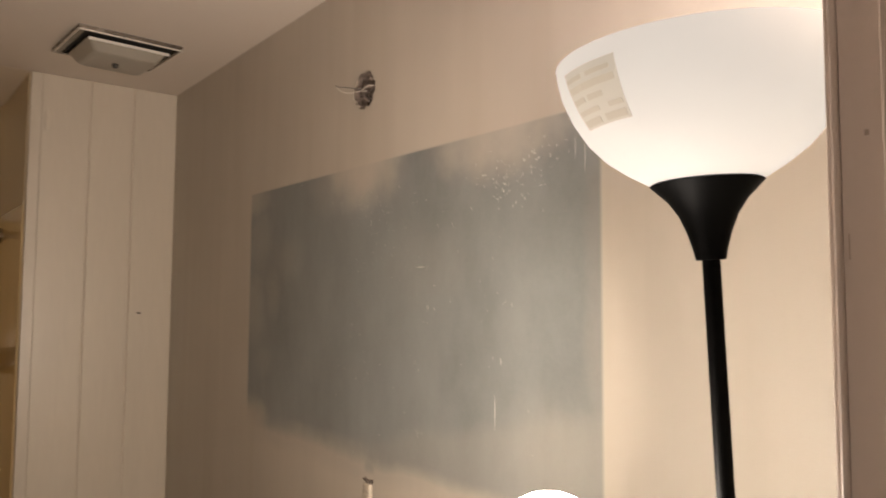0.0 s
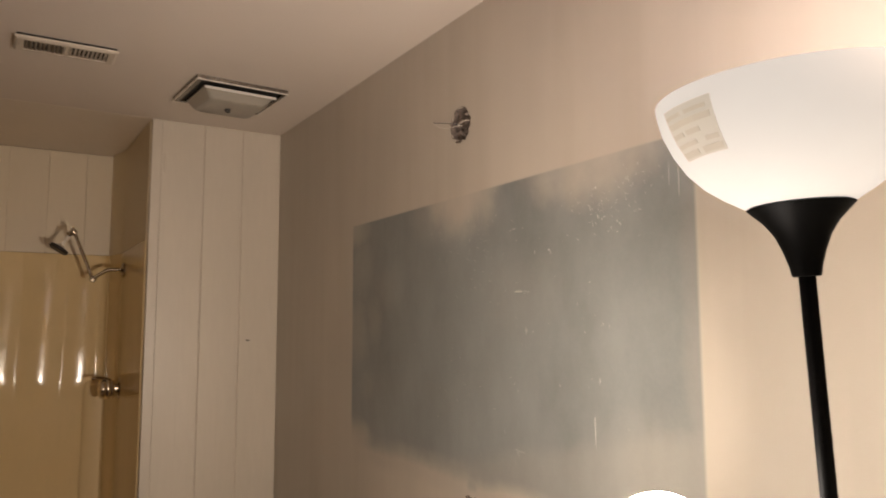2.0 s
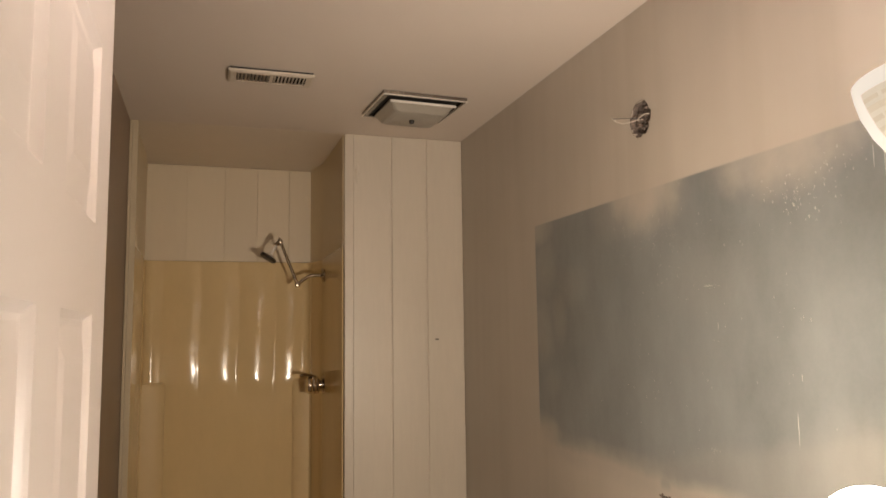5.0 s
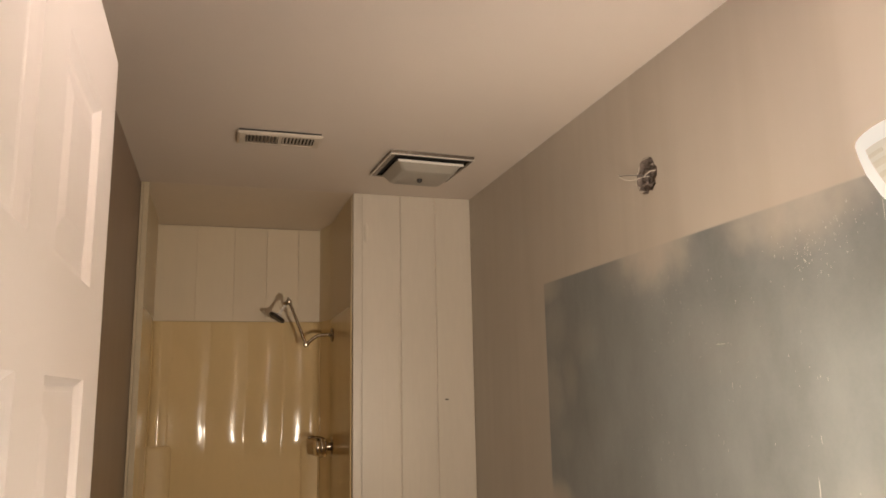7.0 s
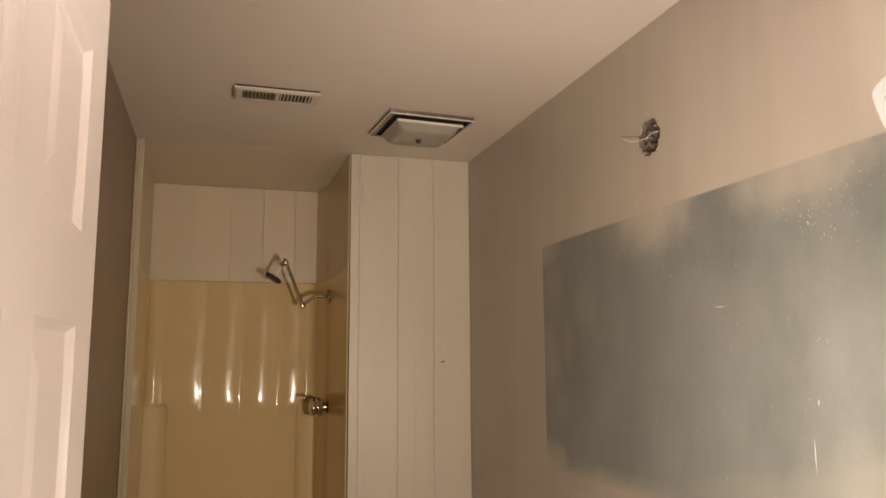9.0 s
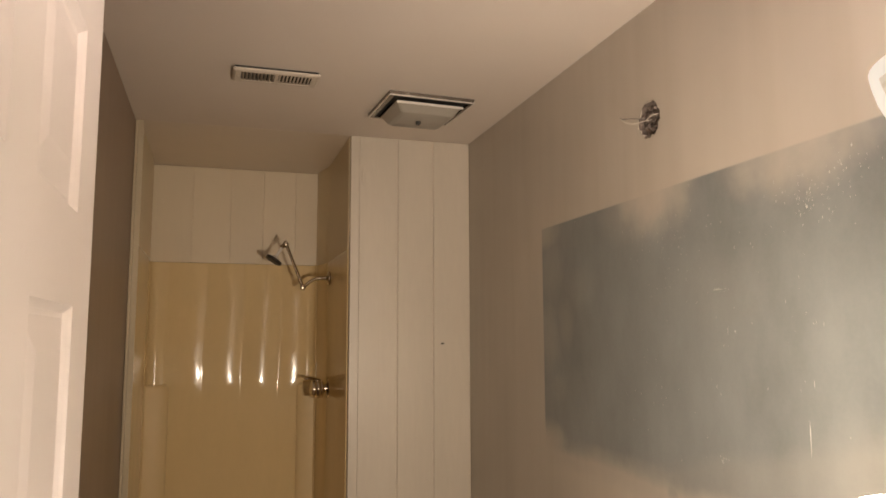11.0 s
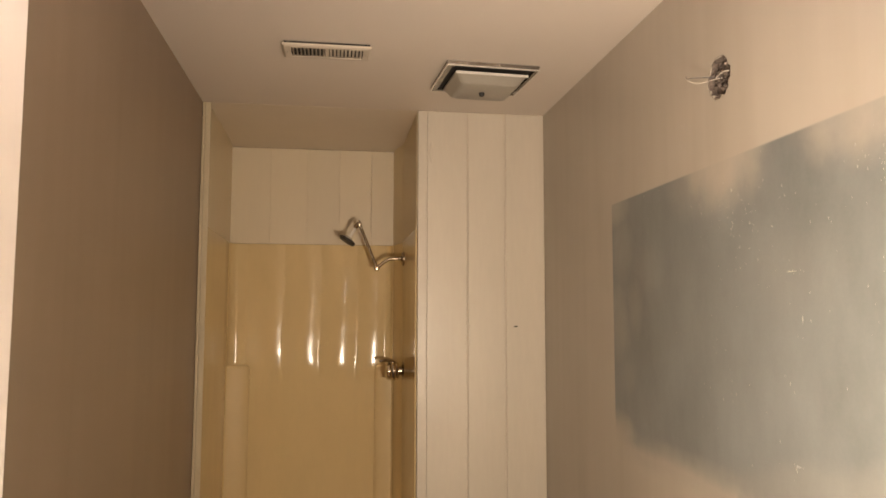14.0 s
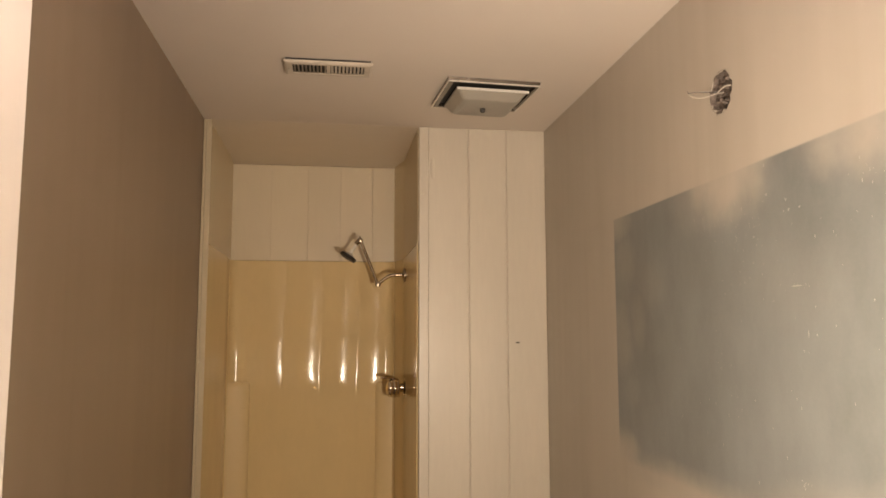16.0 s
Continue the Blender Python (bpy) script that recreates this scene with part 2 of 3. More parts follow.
def thing(name, label, category, place=(0, 0, 0), group="", kind=""):
    ob = new(name)
    ob.location = place
    ob.empty_display_size = 0.05
    return tagged(ob, label, category, group, kind)


def structure(name, bm, material, label, category="wall", smooth=False):
    return tagged(mesh_object(name, bm, material, smooth), label, category, kind="structure")


def box(lo, hi, bevel=0.0, segments=2, bm=None):
    bm = bm or bmesh.new()
    lo, hi = Vector(lo), Vector(hi)
    made = bmesh.ops.create_cube(bm, size=1.0, matrix=Matrix.LocRotScale((lo + hi) / 2, None, hi - lo))["verts"]
    if bevel:
        edges = {e for v in made for e in v.link_edges}
        bmesh.ops.bevel(bm, geom=list(edges), offset=bevel, segments=segments, affect="EDGES", profile=0.5)
    return bm


def lathe(profile, steps=40, bm=None, m=None):
    """Turns (radius, height) pairs round z."""
    bm = bm or bmesh.new()
    m = m or Matrix()
    rings = []
    for r, z in profile:
        if r < 1e-6:
            rings.append([bm.verts.new(m @ Vector((0, 0, z)))])
        else:
            rings.append([bm.verts.new(m @ Vector((r * math.cos(a), r * math.sin(a), z))) for a in (2 * math.pi * i / steps for i in range(steps))])
    for a, b in zip(rings, rings[1:]):
        for i in range(steps):
            j = (i + 1) % steps
            if len(a) == 1 and len(b) > 1:
                bm.faces.new((a[0], b[i], b[j]))
            elif len(b) == 1 and len(a) > 1:
                bm.faces.new((a[i], a[j], b[0]))
            elif len(a) > 1:
                bm.faces.new((a[i], a[j], b[j], b[i]))
    return bm


def axis_matrix(place, direction):
    return Matrix.Translation(place) @ Vector(direction).to_track_quat("Z", "Y").to_matrix().to_4x4()


def smooth_path(points, per=8):
    """A Catmull-Rom line through the points."""
    p = [Vector(q) for q in points]
    p = [p[0] * 2 - p[1]] + p + [p[-1] * 2 - p[-2]]
    out = []
    for a, b, c, d in zip(p, p[1:], p[2:], p[3:]):
        for i in range(per):
            t = i / per
            out.append(0.5 * ((2 * b) + (c - a) * t + (2 * a - 5 * b + 4 * c - d) * t * t + (3 * b - a - 3 * c + d) * t ** 3))
    return out + [p[-2]]


def tube(points, radius, steps=14, bm=None):
    bm = bm or bmesh.new()
    pts = [Vector(q) for q in points]
    rings, side = [], None
    for i, q in enumerate(pts):
        way = (pts[min(i + 1, len(pts) - 1)] - pts[max(i - 1, 0)]).normalized()
        side = way.orthogonal() if side is None else side - way * side.dot(way)
        side.normalize()
        up = way.cross(side)
        rings.append([bm.verts.new(q + (side * math.cos(a) + up * math.sin(a)) * radius) for a in (2 * math.pi * k / steps for k in range(steps))])
    for a, b in zip(rings, rings[1:]):
        for k in range(steps):
            bm.faces.new((a[k], a[(k + 1) % steps], b[(k + 1) % steps], b[k]))
    bm.faces.new(rings[0][::-1])
    bm.faces.new(rings[-1])
    return bm


def holed_face(bm, outer, holes, lift):
    """A flat face with holes, from loops of 2D points; lift turns a 2D point and a depth into 3D. Returns the hole loops' verts."""
    edges, loops = [], []
    for loop in [outer] + holes:
        vs = [bm.verts.new(lift(u, v, 0.0)) for u, v in loop]
        edges += [bm.edges.new((vs[i], vs[(i + 1) % len(vs)])) for i in range(len(vs))]
        loops.append(vs)
    bmesh.ops.triangle_fill(bm, edges=edges, use_beauty=True, use_dissolve=False)
    return loops[0], loops[1:]


def rect(u0, v0, u1, v1):
    return [(u0, v0), (u1, v0), (u1, v1), (u0, v1)]


def bridge(bm, a, b):
    for i in range(len(a)):
        j = (i + 1) % len(a)
        bm.faces.new((a[i], a[j], b[j], b[i]))


# ---- large structure ----
Y_HALL = -4.40
structure("floor", box((-0.9, Y_HALL - 0.1, -0.06), (2.4, Y_BACK + 0.2, 0.0)), M_FLOOR, "worn brown vinyl floor of bathroom and hall", "floor")
structure("ceiling", box((-0.9, Y_HALL - 0.1, H), (2.4, Y_BACK + 0.2, H + 0.08)), M_CEIL, "flat pale painted ceiling, faintly textured", "ceiling")
structure("wall_west", box((-0.10, Y_DOOR, 0), (0.0, Y_BACK + 0.1, H)), M_WALL_WEST, "taupe wall behind the open door, browned to stand for its shade")
structure("wall_north", box((-0.10, Y_BACK + 0.03, 0), (W + 0.1, Y_BACK + 0.13, H)), M_WALL, "wall behind the shower stall")

# east wall, with a round hole for the junction box and a slot for the outlet
JB_Y, JB_Z, JB_R = -1.507, 2.127, 0.050
OUT_Y, OUT_Z = -1.547, 1.081
bm = bmesh.new()
wob = [0.004 * math.sin(3.1 * k) + 0.003 * math.sin(7.7 * k + 1) for k in range(28)]
ring = [(JB_Y + (JB_R + wob[k]) * math.cos(2 * math.pi * k / 28), JB_Z + (JB_R + wob[k]) * math.sin(2 * math.pi * k / 28)) for k in range(28)]
slot = rect(OUT_Y - 0.022, OUT_Z - 0.044, OUT_Y + 0.018, OUT_Z + 0.048)
front, holes = holed_face(bm, rect(Y_DOOR, 0, Y_BACK + 0.1, H), [ring, slot], lambda u, v, d: Vector((W + d, u, v)))
for h in holes:
    back = [bm.verts.new(v.co + Vector((0.05, 0, 0))) for v in h]
    bridge(bm, h, back)
rear = [bm.verts.new(v.co + Vector((0.10, 0, 0))) for v in front]
bridge(bm, front, rear)
bm.faces.new(rear)
structure("wall_east", bm, M_WALL_EAST, "taupe sprayed wall with an unpainted grey-blue field where a mirror hung")

# door wall with its opening
DOOR_L, DOOR_R, DOOR_H = 0.165, 0.868, 2.015
bm = box((-0.10, Y_DOOR - T_WALL, 0), (DOOR_L - 0.02, Y_DOOR, H))
box((DOOR_R + 0.02, Y_DOOR - T_WALL, 0), (W + 0.10, Y_DOOR, H), bm=bm)
box((DOOR_L - 0.02, Y_DOOR - T_WALL, DOOR_H + 0.02), (DOOR_R + 0.02, Y_DOOR, H), bm=bm)
structure("wall_south", bm, M_WALL, "taupe wall with the bathroom doorway")
# hall round the doorway
structure("wall_hall_west", box((-0.80, Y_HALL, 0), (-0.70, Y_DOOR - T_WALL, H)), M_WALL, "plain taupe hall wall")
structure("wall_hall_east", box((2.2, Y_HALL, 0), (2.3, Y_DOOR - T_WALL, H)), M_WALL, "plain taupe hall wall")
structure("wall_hall_south", box((-0.80, Y_HALL - 0.1, 0), (2.3, Y_HALL, H)), M_WALL, "plain taupe hall wall")
bm = box((-0.80, Y_DOOR - T_WALL, 0), (-0.10, Y_DOOR - T_WALL + 0.1, H))
box((W + 0.10, Y_DOOR - T_WALL, 0), (2.3, Y_DOOR - T_WALL + 0.1, H), bm=bm)
structure("wall_hall_north", bm, M_WALL, "plain taupe hall wall beside the doorway")

# door frame
frame_1 = thing("door_frame", "taupe painted wooden door frame with stops and casing", "door frame", (0, Y_DOOR, 0), kind="structure")


def framed(name, lo, hi, bevel=0.0008, label=""):
    lo, hi = Vector(lo) - Vector((0, Y_DOOR, 0)), Vector(hi) - Vector((0, Y_DOOR, 0))
    return part(name, box(lo, hi, bevel), M_TRIM, frame_1, label)


Y_OUT = Y_DOOR - T_WALL
framed("jamb", (DOOR_L - 0.02, Y_OUT, 0), (DOOR_L, Y_DOOR, DOOR_H), 0.0008)
framed("jamb", (DOOR_R, Y_OUT, 0), (DOOR_R + 0.02, Y_DOOR, DOOR_H), 0.0008)
framed("head_jamb", (DOOR_L - 0.02, Y_OUT, DOOR_H), (DOOR_R + 0.02, Y_DOOR, DOOR_H + 0.02), 0.002)
framed("jamb_lip", (DOOR_R, Y_DOOR, 0), (DOOR_R + 0.0058, Y_DOOR + 0.006, DOOR_H), 0.0018)
framed("door_stop", (DOOR_R - 0.011, Y_OUT + 0.036, 0), (DOOR_R, Y_DOOR - 0.027, DOOR_H - 0.011), 0.0018)
framed("door_stop", (DOOR_L, Y_OUT + 0.036, 0), (DOOR_L + 0.011, Y_DOOR - 0.036, DOOR_H - 0.011))
framed("door_stop", (DOOR_L, Y_OUT + 0.036, DOOR_H - 0.011), (DOOR_R, Y_DOOR - 0.036, DOOR_H))
framed("casing", (DOOR_R + 0.006, Y_DOOR, 0), (DOOR_R + 0.060, Y_DOOR + 0.011, DOOR_H + 0.06), 0.001)
framed("casing", (DOOR_L - 0.060, Y_DOOR, 0), (DOOR_L - 0.006, Y_DOOR + 0.011, DOOR_H + 0.06), 0.001)
framed("casing", (DOOR_L - 0.006, Y_DOOR, DOOR_H + 0.006), (DOOR_R + 0.006, Y_DOOR + 0.011, DOOR_H + 0.06), 0.001)
framed("casing", (DOOR_R + 0.006, Y_OUT - 0.011, 0), (DOOR_R + 0.060, Y_OUT, DOOR_H + 0.06), 0.001)
framed("casing", (DOOR_L - 0.060, Y_OUT - 0.011, 0), (DOOR_L - 0.006, Y_OUT, DOOR_H + 0.06), 0.001)
framed("casing", (DOOR_L - 0.006, Y_OUT - 0.011, DOOR_H + 0.006), (DOOR_R + 0.006, Y_OUT, DOOR_H + 0.06), 0.001)
# filled nail holes and a scrape in the paint of the jamb and stop
for x, y, z, w, h in ((DOOR_R - 0.011, -3.005, 1.670, 0.0026, 0.0036), (DOOR_R - 0.011, -3.008, 1.499, 0.0020, 0.0030), (DOOR_R, -2.985, 1.671, 0.0026, 0.0034), (DOOR_R, -2.985, 1.372, 0.0030, 0.0044), (DOOR_R, -2.9735, 1.606, 0.0007, 0.0150)):
    part("nail_hole", box((x - 0.0003, y - w / 2 - Y_DOOR, z - h / 2), (x + 0.002, y + w / 2 - Y_DOOR, z + h / 2)), M_DENT, frame_1)

# the open door: six moulded panels on either face
DOOR_W, DOOR_T, DOOR_TOP = 0.735, 0.035, 1.997
door_1 = thing("door_1", "white six-panel moulded door standing open", "door", kind="structure")
door_1.matrix_world = pose(0.200, -2.963, 0, 0, 0, 90.7)
PANELS = [(u0, z0, u0 + 0.210, z1) for u0 in (0.098, 0.411) for z0, z1 in ((0.20, 0.83), (0.95, 1.579), (1.680, 1.888))]


def door_leaf():
    bm = bmesh.new()
    faces = []
    for sign, y0 in ((-1, 0.0), (1, DOOR_T)):
        def lift(u, v, d, sign=sign, y0=y0):
            return Vector((u, y0 - sign * d, v))
        outer, hs = holed_face(bm, rect(0, 0.008, DOOR_W, DOOR_TOP), [rect(*p) for p in PANELS], lift)
        faces.append(outer)
        for h, p in zip(hs, PANELS):
            last = h
            for inset, depth in ((0.003, 0.0035), (0.008, 0.0085), (0.013, 0.0092), (0.040, 0.0030), (0.046, 0.0018)):
                ringed = [bm.verts.new(lift(u, v, depth)) for u, v in rect(p[0] + inset, p[1] + inset, p[2] - inset, p[3] - inset)]
                bridge(bm, last, ringed)
                last = ringed
            bm.faces.new(last)
    bridge(bm, *faces)
    return bm


part("leaf", door_leaf(), M_DOOR, door_1)
for z in (0.25, 1.02, 1.80):
    bm = tube([(-0.006, -0.004, z - 0.045), (-0.006, -0.004, z + 0.045)], 0.006)
    part("hinge", bm, M_BRUSHED, door_1, "worn metal hinge", True)

# ---- shower alcove: furring, boarded wet wall, boards over the stall ----
COL_X = 0.898
structure("wall_wet", box((COL_X, 0.0045, 0), (W, Y_BACK + 0.03, H)), M_GROOVE, "boarded wet wall between shower and side wall")
boards = thing("board_facing", "cream-white vertical wall boards with shallow joints", "wall panelling", (0, 0, 0), kind="structure")


def board(x0, x1, z0, z1, y0, y1, parent, bevel=0.003, material=M_PANEL):
    return part("board", box((x0, y0, z0), (x1, y1, z1), bevel, 1), material, parent)


for x0, x1 in ((0.9292, 1.1000), (1.1050, 1.2645), (1.2695, W - 0.001)):
    board(x0, x1, 0.0, H - 0.002, 0.0, 0.011, boards, 0.0022)
part("corner_trim", box((COL_X - 0.008, -0.004, 0), (0.9285, 0.0, H - 0.002), 0.0015), M_PANEL, boards)
part("corner_trim", box((COL_X - 0.008, 0.0005, 0), (COL_X - 0.001, 0.030, H - 0.002), 0.0015), M_PANEL, boards)
part("nail_hole", box((1.302, -0.0012, 1.5185), (1.318, 0.004, 1.5240), 0.001), M_DARK, boards, "small dark slot in the board")
part("crack", box((1.1846, -0.0004, 0.85), (1.1854, 0.002, 1.56)), M_GROOVE, boards, "hairline crack in the paint")
part("crack", box((1.0195, -0.0004, 1.05), (1.0202, 0.002, 1.72)), M_GROOVE, boards, "hairline crack in the paint")
part("blister", lathe([(0.0, 0.004), (0.012, 0.003), (0.022, 0.0)], 18, m=Matrix.Translation((0.948, 0.0, 2.26)) @ Matrix.Rotation(radians(90), 4, "X") @ Matrix.Diagonal((0.5, 2.2, 1, 1))), M_PANEL, boards, smooth=True)

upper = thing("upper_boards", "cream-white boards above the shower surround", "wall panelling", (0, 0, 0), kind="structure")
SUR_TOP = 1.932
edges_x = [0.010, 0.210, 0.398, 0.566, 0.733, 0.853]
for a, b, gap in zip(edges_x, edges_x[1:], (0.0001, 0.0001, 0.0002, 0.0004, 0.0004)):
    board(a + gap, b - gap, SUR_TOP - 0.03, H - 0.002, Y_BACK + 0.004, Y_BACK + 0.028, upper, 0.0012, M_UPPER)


# thin added sheet that carries the yellow of bounced light over the stall
part("bounce_tint_sheet", box((0.002, 0.0055, H - 0.0005), (COL_X - 0.002, Y_BACK + 0.003, H + 0.002)), M_TOP, upper, "thin sheet added under the alcove ceiling, yellowed for bounced light")


def side_x(y, side):
    """The side walls of the alcove, which draw in towards the back corners."""
    v = max(0.0, min(1.0, (y - 0.60) / (Y_BACK - 0.60)))
    v = v * v * (3 - 2 * v)
    return 0.021 - 0.009 * v if side < 0 else 0.887 - 0.037 * v


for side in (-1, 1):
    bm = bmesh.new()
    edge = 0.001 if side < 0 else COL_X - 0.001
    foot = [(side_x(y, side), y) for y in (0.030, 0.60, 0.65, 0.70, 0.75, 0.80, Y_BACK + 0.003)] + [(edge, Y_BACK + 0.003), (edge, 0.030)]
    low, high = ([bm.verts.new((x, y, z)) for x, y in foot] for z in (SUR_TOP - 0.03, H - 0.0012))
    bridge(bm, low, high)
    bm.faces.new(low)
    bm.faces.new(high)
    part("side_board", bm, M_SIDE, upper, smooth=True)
part("edge_trim", box((0.001, -0.007, 0), (0.013, 0.004, H - 0.002), 0.003), M_EDGE, upper)
part("edge_trim", box((0.0135, -0.003, 0), (0.034, 0.004, H - 0.002), 0.0015), M_EDGE, upper)

# ---- shower surround: one moulded shell with fluted back and corner columns ----
stall = thing("shower_surround", "glossy almond plastic shower surround with fluted back", "shower stall", (0.45, 0.35, 0))
SX0, SX1 = 0.014, 0.848     # side walls at the back


def soft(v):
    v = max(0.0, min(1.0, v))
    return v * v * (3 - 2 * v)


def back_y(x, z):
    """Depth of the moulded back: shallow flutes above a plain lower field, coved into the side walls."""
    f = soft((z - 1.215) / 0.10)
    s = (x - 0.757 + 0.005 * math.sin(9 * z + 4 * x) + 0.0022 * math.sin(37 * z + 15 * x)) / 0.187
    lobe = math.sqrt(math.cos(math.pi * s) ** 2 + 0.02) - 0.14
    flute = 0.0072 * lobe ** 0.8 * f if lobe > 0 else 0.0
    r = 0.045
    cove = 0.0
    for d in (x - SX0, SX1 - x):
        if d < r:
            cove = r - math.sqrt(max(0.0, r * r - (r - d) ** 2))
    # the thin sheet bellies: it leans back low down and comes forward again towards its top
    u = max(0.0, min(0.30, z - 1.36))
    belly = 0.05 * u * u + 0.03 * max(0.0, z - 1.66)
    return Y_BACK + 0.026 * (max(z, 1.1) - 1.87) + 0.006 - belly - flute - cove + 0.0008 * math.sin(7 * z + 3 * x) + 0.0003 * math.sin(23 * z + 11 * x)


def shell_grid(nx, nz, at):
    bm = bmesh.new()
    g = [[bm.verts.new(at(i / nx, j / nz)) for i in range(nx + 1)] for j in range(nz + 1)]
    for j in range(nz):
        for i in range(nx):
            bm.faces.new((g[j][i], g[j][i + 1], g[j + 1][i + 1], g[j + 1][i]))
    return bm


def shift(bm):
    bmesh.ops.translate(bm, verts=bm.verts, vec=-Vector((0.45, 0.35, 0)))
    return bm


def thick(bm, t):
    bmesh.ops.recalc_face_normals(bm, faces=bm.faces)
    bmesh.ops.solidify(bm, geom=bm.faces[:], thickness=t)
    return bm


def back_at(s, t):
    x, z = SX0 + (SX1 - SX0) * s, 0.06 + (SUR_TOP - 0.06) * t
    return Vector((x, back_y(x, z), z))


part("back_panel", shift(thick(shell_grid(150, 90, back_at), 0.003)), M_SURROUND, stall, smooth=True)
for x in (SX0, SX1):
    out = -1 if x == SX0 else 1
    bm = shell_grid(36, 30, lambda s, t: Vector((side_x(0.012 + (Y_BACK - 0.056) * s, out) + 0.002 * -out, 0.012 + (Y_BACK - 0.056) * s, 0.06 + (SUR_TOP - 0.06) * t)))
    part("side_panel", shift(thick(bm, 0.003)), M_SURROUND, stall, smooth=True)
    lo, hi = (0.0155, 0.0235) if out < 0 else (0.8845, 0.8975)
    part("front_flange", shift(box((lo, 0.0045 if out < 0 else 0.031, 0.0), (hi, 0.040, SUR_TOP), 0.003)), M_SURROUND, stall)
    # rounded corner columns that carry the shelves
    cx = 0.012 if out < 0 else 0.850
    top = 1.318
    rad = 0.116 if out < 0 else 0.095
    prof = [(rad, 0.06), (rad, top - 0.022), (rad - 0.006, top - 0.006), (rad - 0.018, top), (0.0, top)]
    part("corner_column", shift(lathe(prof, 40, m=Matrix.Translation((cx, Y_BACK - 0.012, 0)) @ Matrix.Diagonal((1, 0.34, 1, 1)))), M_SATIN, stall, smooth=True)
part("top_bead", shift(box((SX0, Y_BACK - 0.004, SUR_TOP - 0.004), (SX1, Y_BACK + 0.006, SUR_TOP + 0.004), 0.002)), M_CAULK, stall, "thin line of yellowed caulk")
pan = box((SX0, 0.01, 0.0), (SX1, Y_BACK, 0.058), 0.01)
box((SX0, 0.0, 0.058), (SX1, 0.06, 0.11), 0.015, bm=pan)
part("shower_pan", shift(pan), M_SURROUND, stall)

# ---- shower head on its arm ----
O = (0.885, 0.540, 1.845)
shower = thing("shower", "chrome swing-arm shower with a dark-faced spray head", "shower", O)


def Pl(*p):
    return Vector(p) - Vector(O)


part("flange", lathe([(0.0, 0.022), (0.011, 0.022), (0.014, 0.017), (0.030, 0.014), (0.034, 0.010), (0.034, 0.0)], 32, m=axis_matrix((0, 0, 0), (-1, 0, 0))), M_NICKEL, shower, smooth=True)
part("arm", tube(smooth_path([(0, 0, 0), Pl(0.850, 0.540, 1.845), Pl(0.812, 0.540, 1.842), Pl(0.788, 0.540, 1.829), Pl(0.753, 0.540, 1.802)]), 0.0080), M_NICKEL, shower, smooth=True)
bm = lathe([(0.0, -0.016), (0.012, -0.013), (0.0145, 0.0), (0.012, 0.013), (0.0, 0.016)], 20, m=axis_matrix(Pl(0.749, 0.540, 1.798), (0, 1, 0)))
part("joint", bm, M_NICKEL, shower, smooth=True)
part("extension_arm", tube([Pl(0.747, 0.538, 1.802), Pl(0.664, 0.538, 2.008)], 0.0074), M_NICKEL, shower, smooth=True)
bm = lathe([(0.0, -0.015), (0.011, -0.012), (0.0135, 0.0), (0.011, 0.012), (0.0, 0.015)], 20, m=axis_matrix(Pl(0.661, 0.538, 2.012), (0, 1, 0)))
part("joint", bm, M_NICKEL, shower, smooth=True)
part("wing_nut", tube([Pl(0.648, 0.534, 2.018), Pl(0.674, 0.534, 2.004)], 0.0062), M_NICKEL, shower, smooth=True)
part("pin", tube([Pl(0.661, 0.538, 2.010), Pl(0.657, 0.534, 2.032)], 0.0052), M_NICKEL, shower, smooth=True)
part("swivel", tube([Pl(0.658, 0.536, 2.010), Pl(0.640, 0.532, 1.994)], 0.011), M_NICKEL, shower, smooth=True)
aim = Vector((-0.53, -0.05, -0.84)).normalized()
root = Pl(0.642, 0.532, 1.990)
part("head_body", lathe([(0.0, 0.0), (0.007, 0.001), (0.0075, 0.040), (0.012, 0.052), (0.026, 0.060), (0.038, 0.064), (0.0, 0.064)], 32, m=axis_matrix(root, aim)), M_HEAD, shower, "pale plastic head body", True)
part("head_face", lathe([(0.038, 0.0645), (0.042, 0.066), (0.043, 0.076), (0.039, 0.081), (0.0, 0.082)], 32, m=axis_matrix(root, aim)), M_RUBBER, shower, "dark face of the head", True)

# ---- mixer valve ----
V = Vector((0.885, 0.560, 1.300))
valve = thing("shower_valve", "chrome shower mixer valve with a clear knob", "faucet", V)
part("escutcheon", lathe([(0.0, 0.010), (0.030, 0.009), (0.046, 0.005), (0.050, 0.0)], 36, m=axis_matrix((0, 0, 0), (-1, 0, 0))), M_NICKEL, valve, smooth=True)
part("stem", lathe([(0.021, 0.008), (0.020, 0.030), (0.0, 0.030)], 24, m=axis_matrix((0, 0, 0), (-1, 0, 0))), M_NICKEL, valve, smooth=True)
bm = bmesh.new()
prof = [(0.0, 0.024), (0.034, 0.026), (0.038, 0.034), (0.036, 0.040), (0.039, 0.046), (0.039, 0.058), (0.035, 0.064), (0.037, 0.070), (0.034, 0.082), (0.022, 0.090), (0.0, 0.092)]
lathe(prof, 32, bm=bm, m=axis_matrix((0, 0, -0.002), (-1, 0, 0)))
for v in bm.verts:
    a = math.atan2(v.co.z, v.co.y)
    r = 1.13 + 0.04 * math.cos(8 * a)
    v.co.y *= r
    v.co.z *= r
part("knob", bm, M_KNOB, valve, "ribbed pale metal knob", True)
bm = tube(smooth_path([(-0.040, 0, 0.036), (-0.070, -0.006, 0.047), (-0.098, -0.012, 0.052), (-0.120, -0.014, 0.047)]), 0.0085)
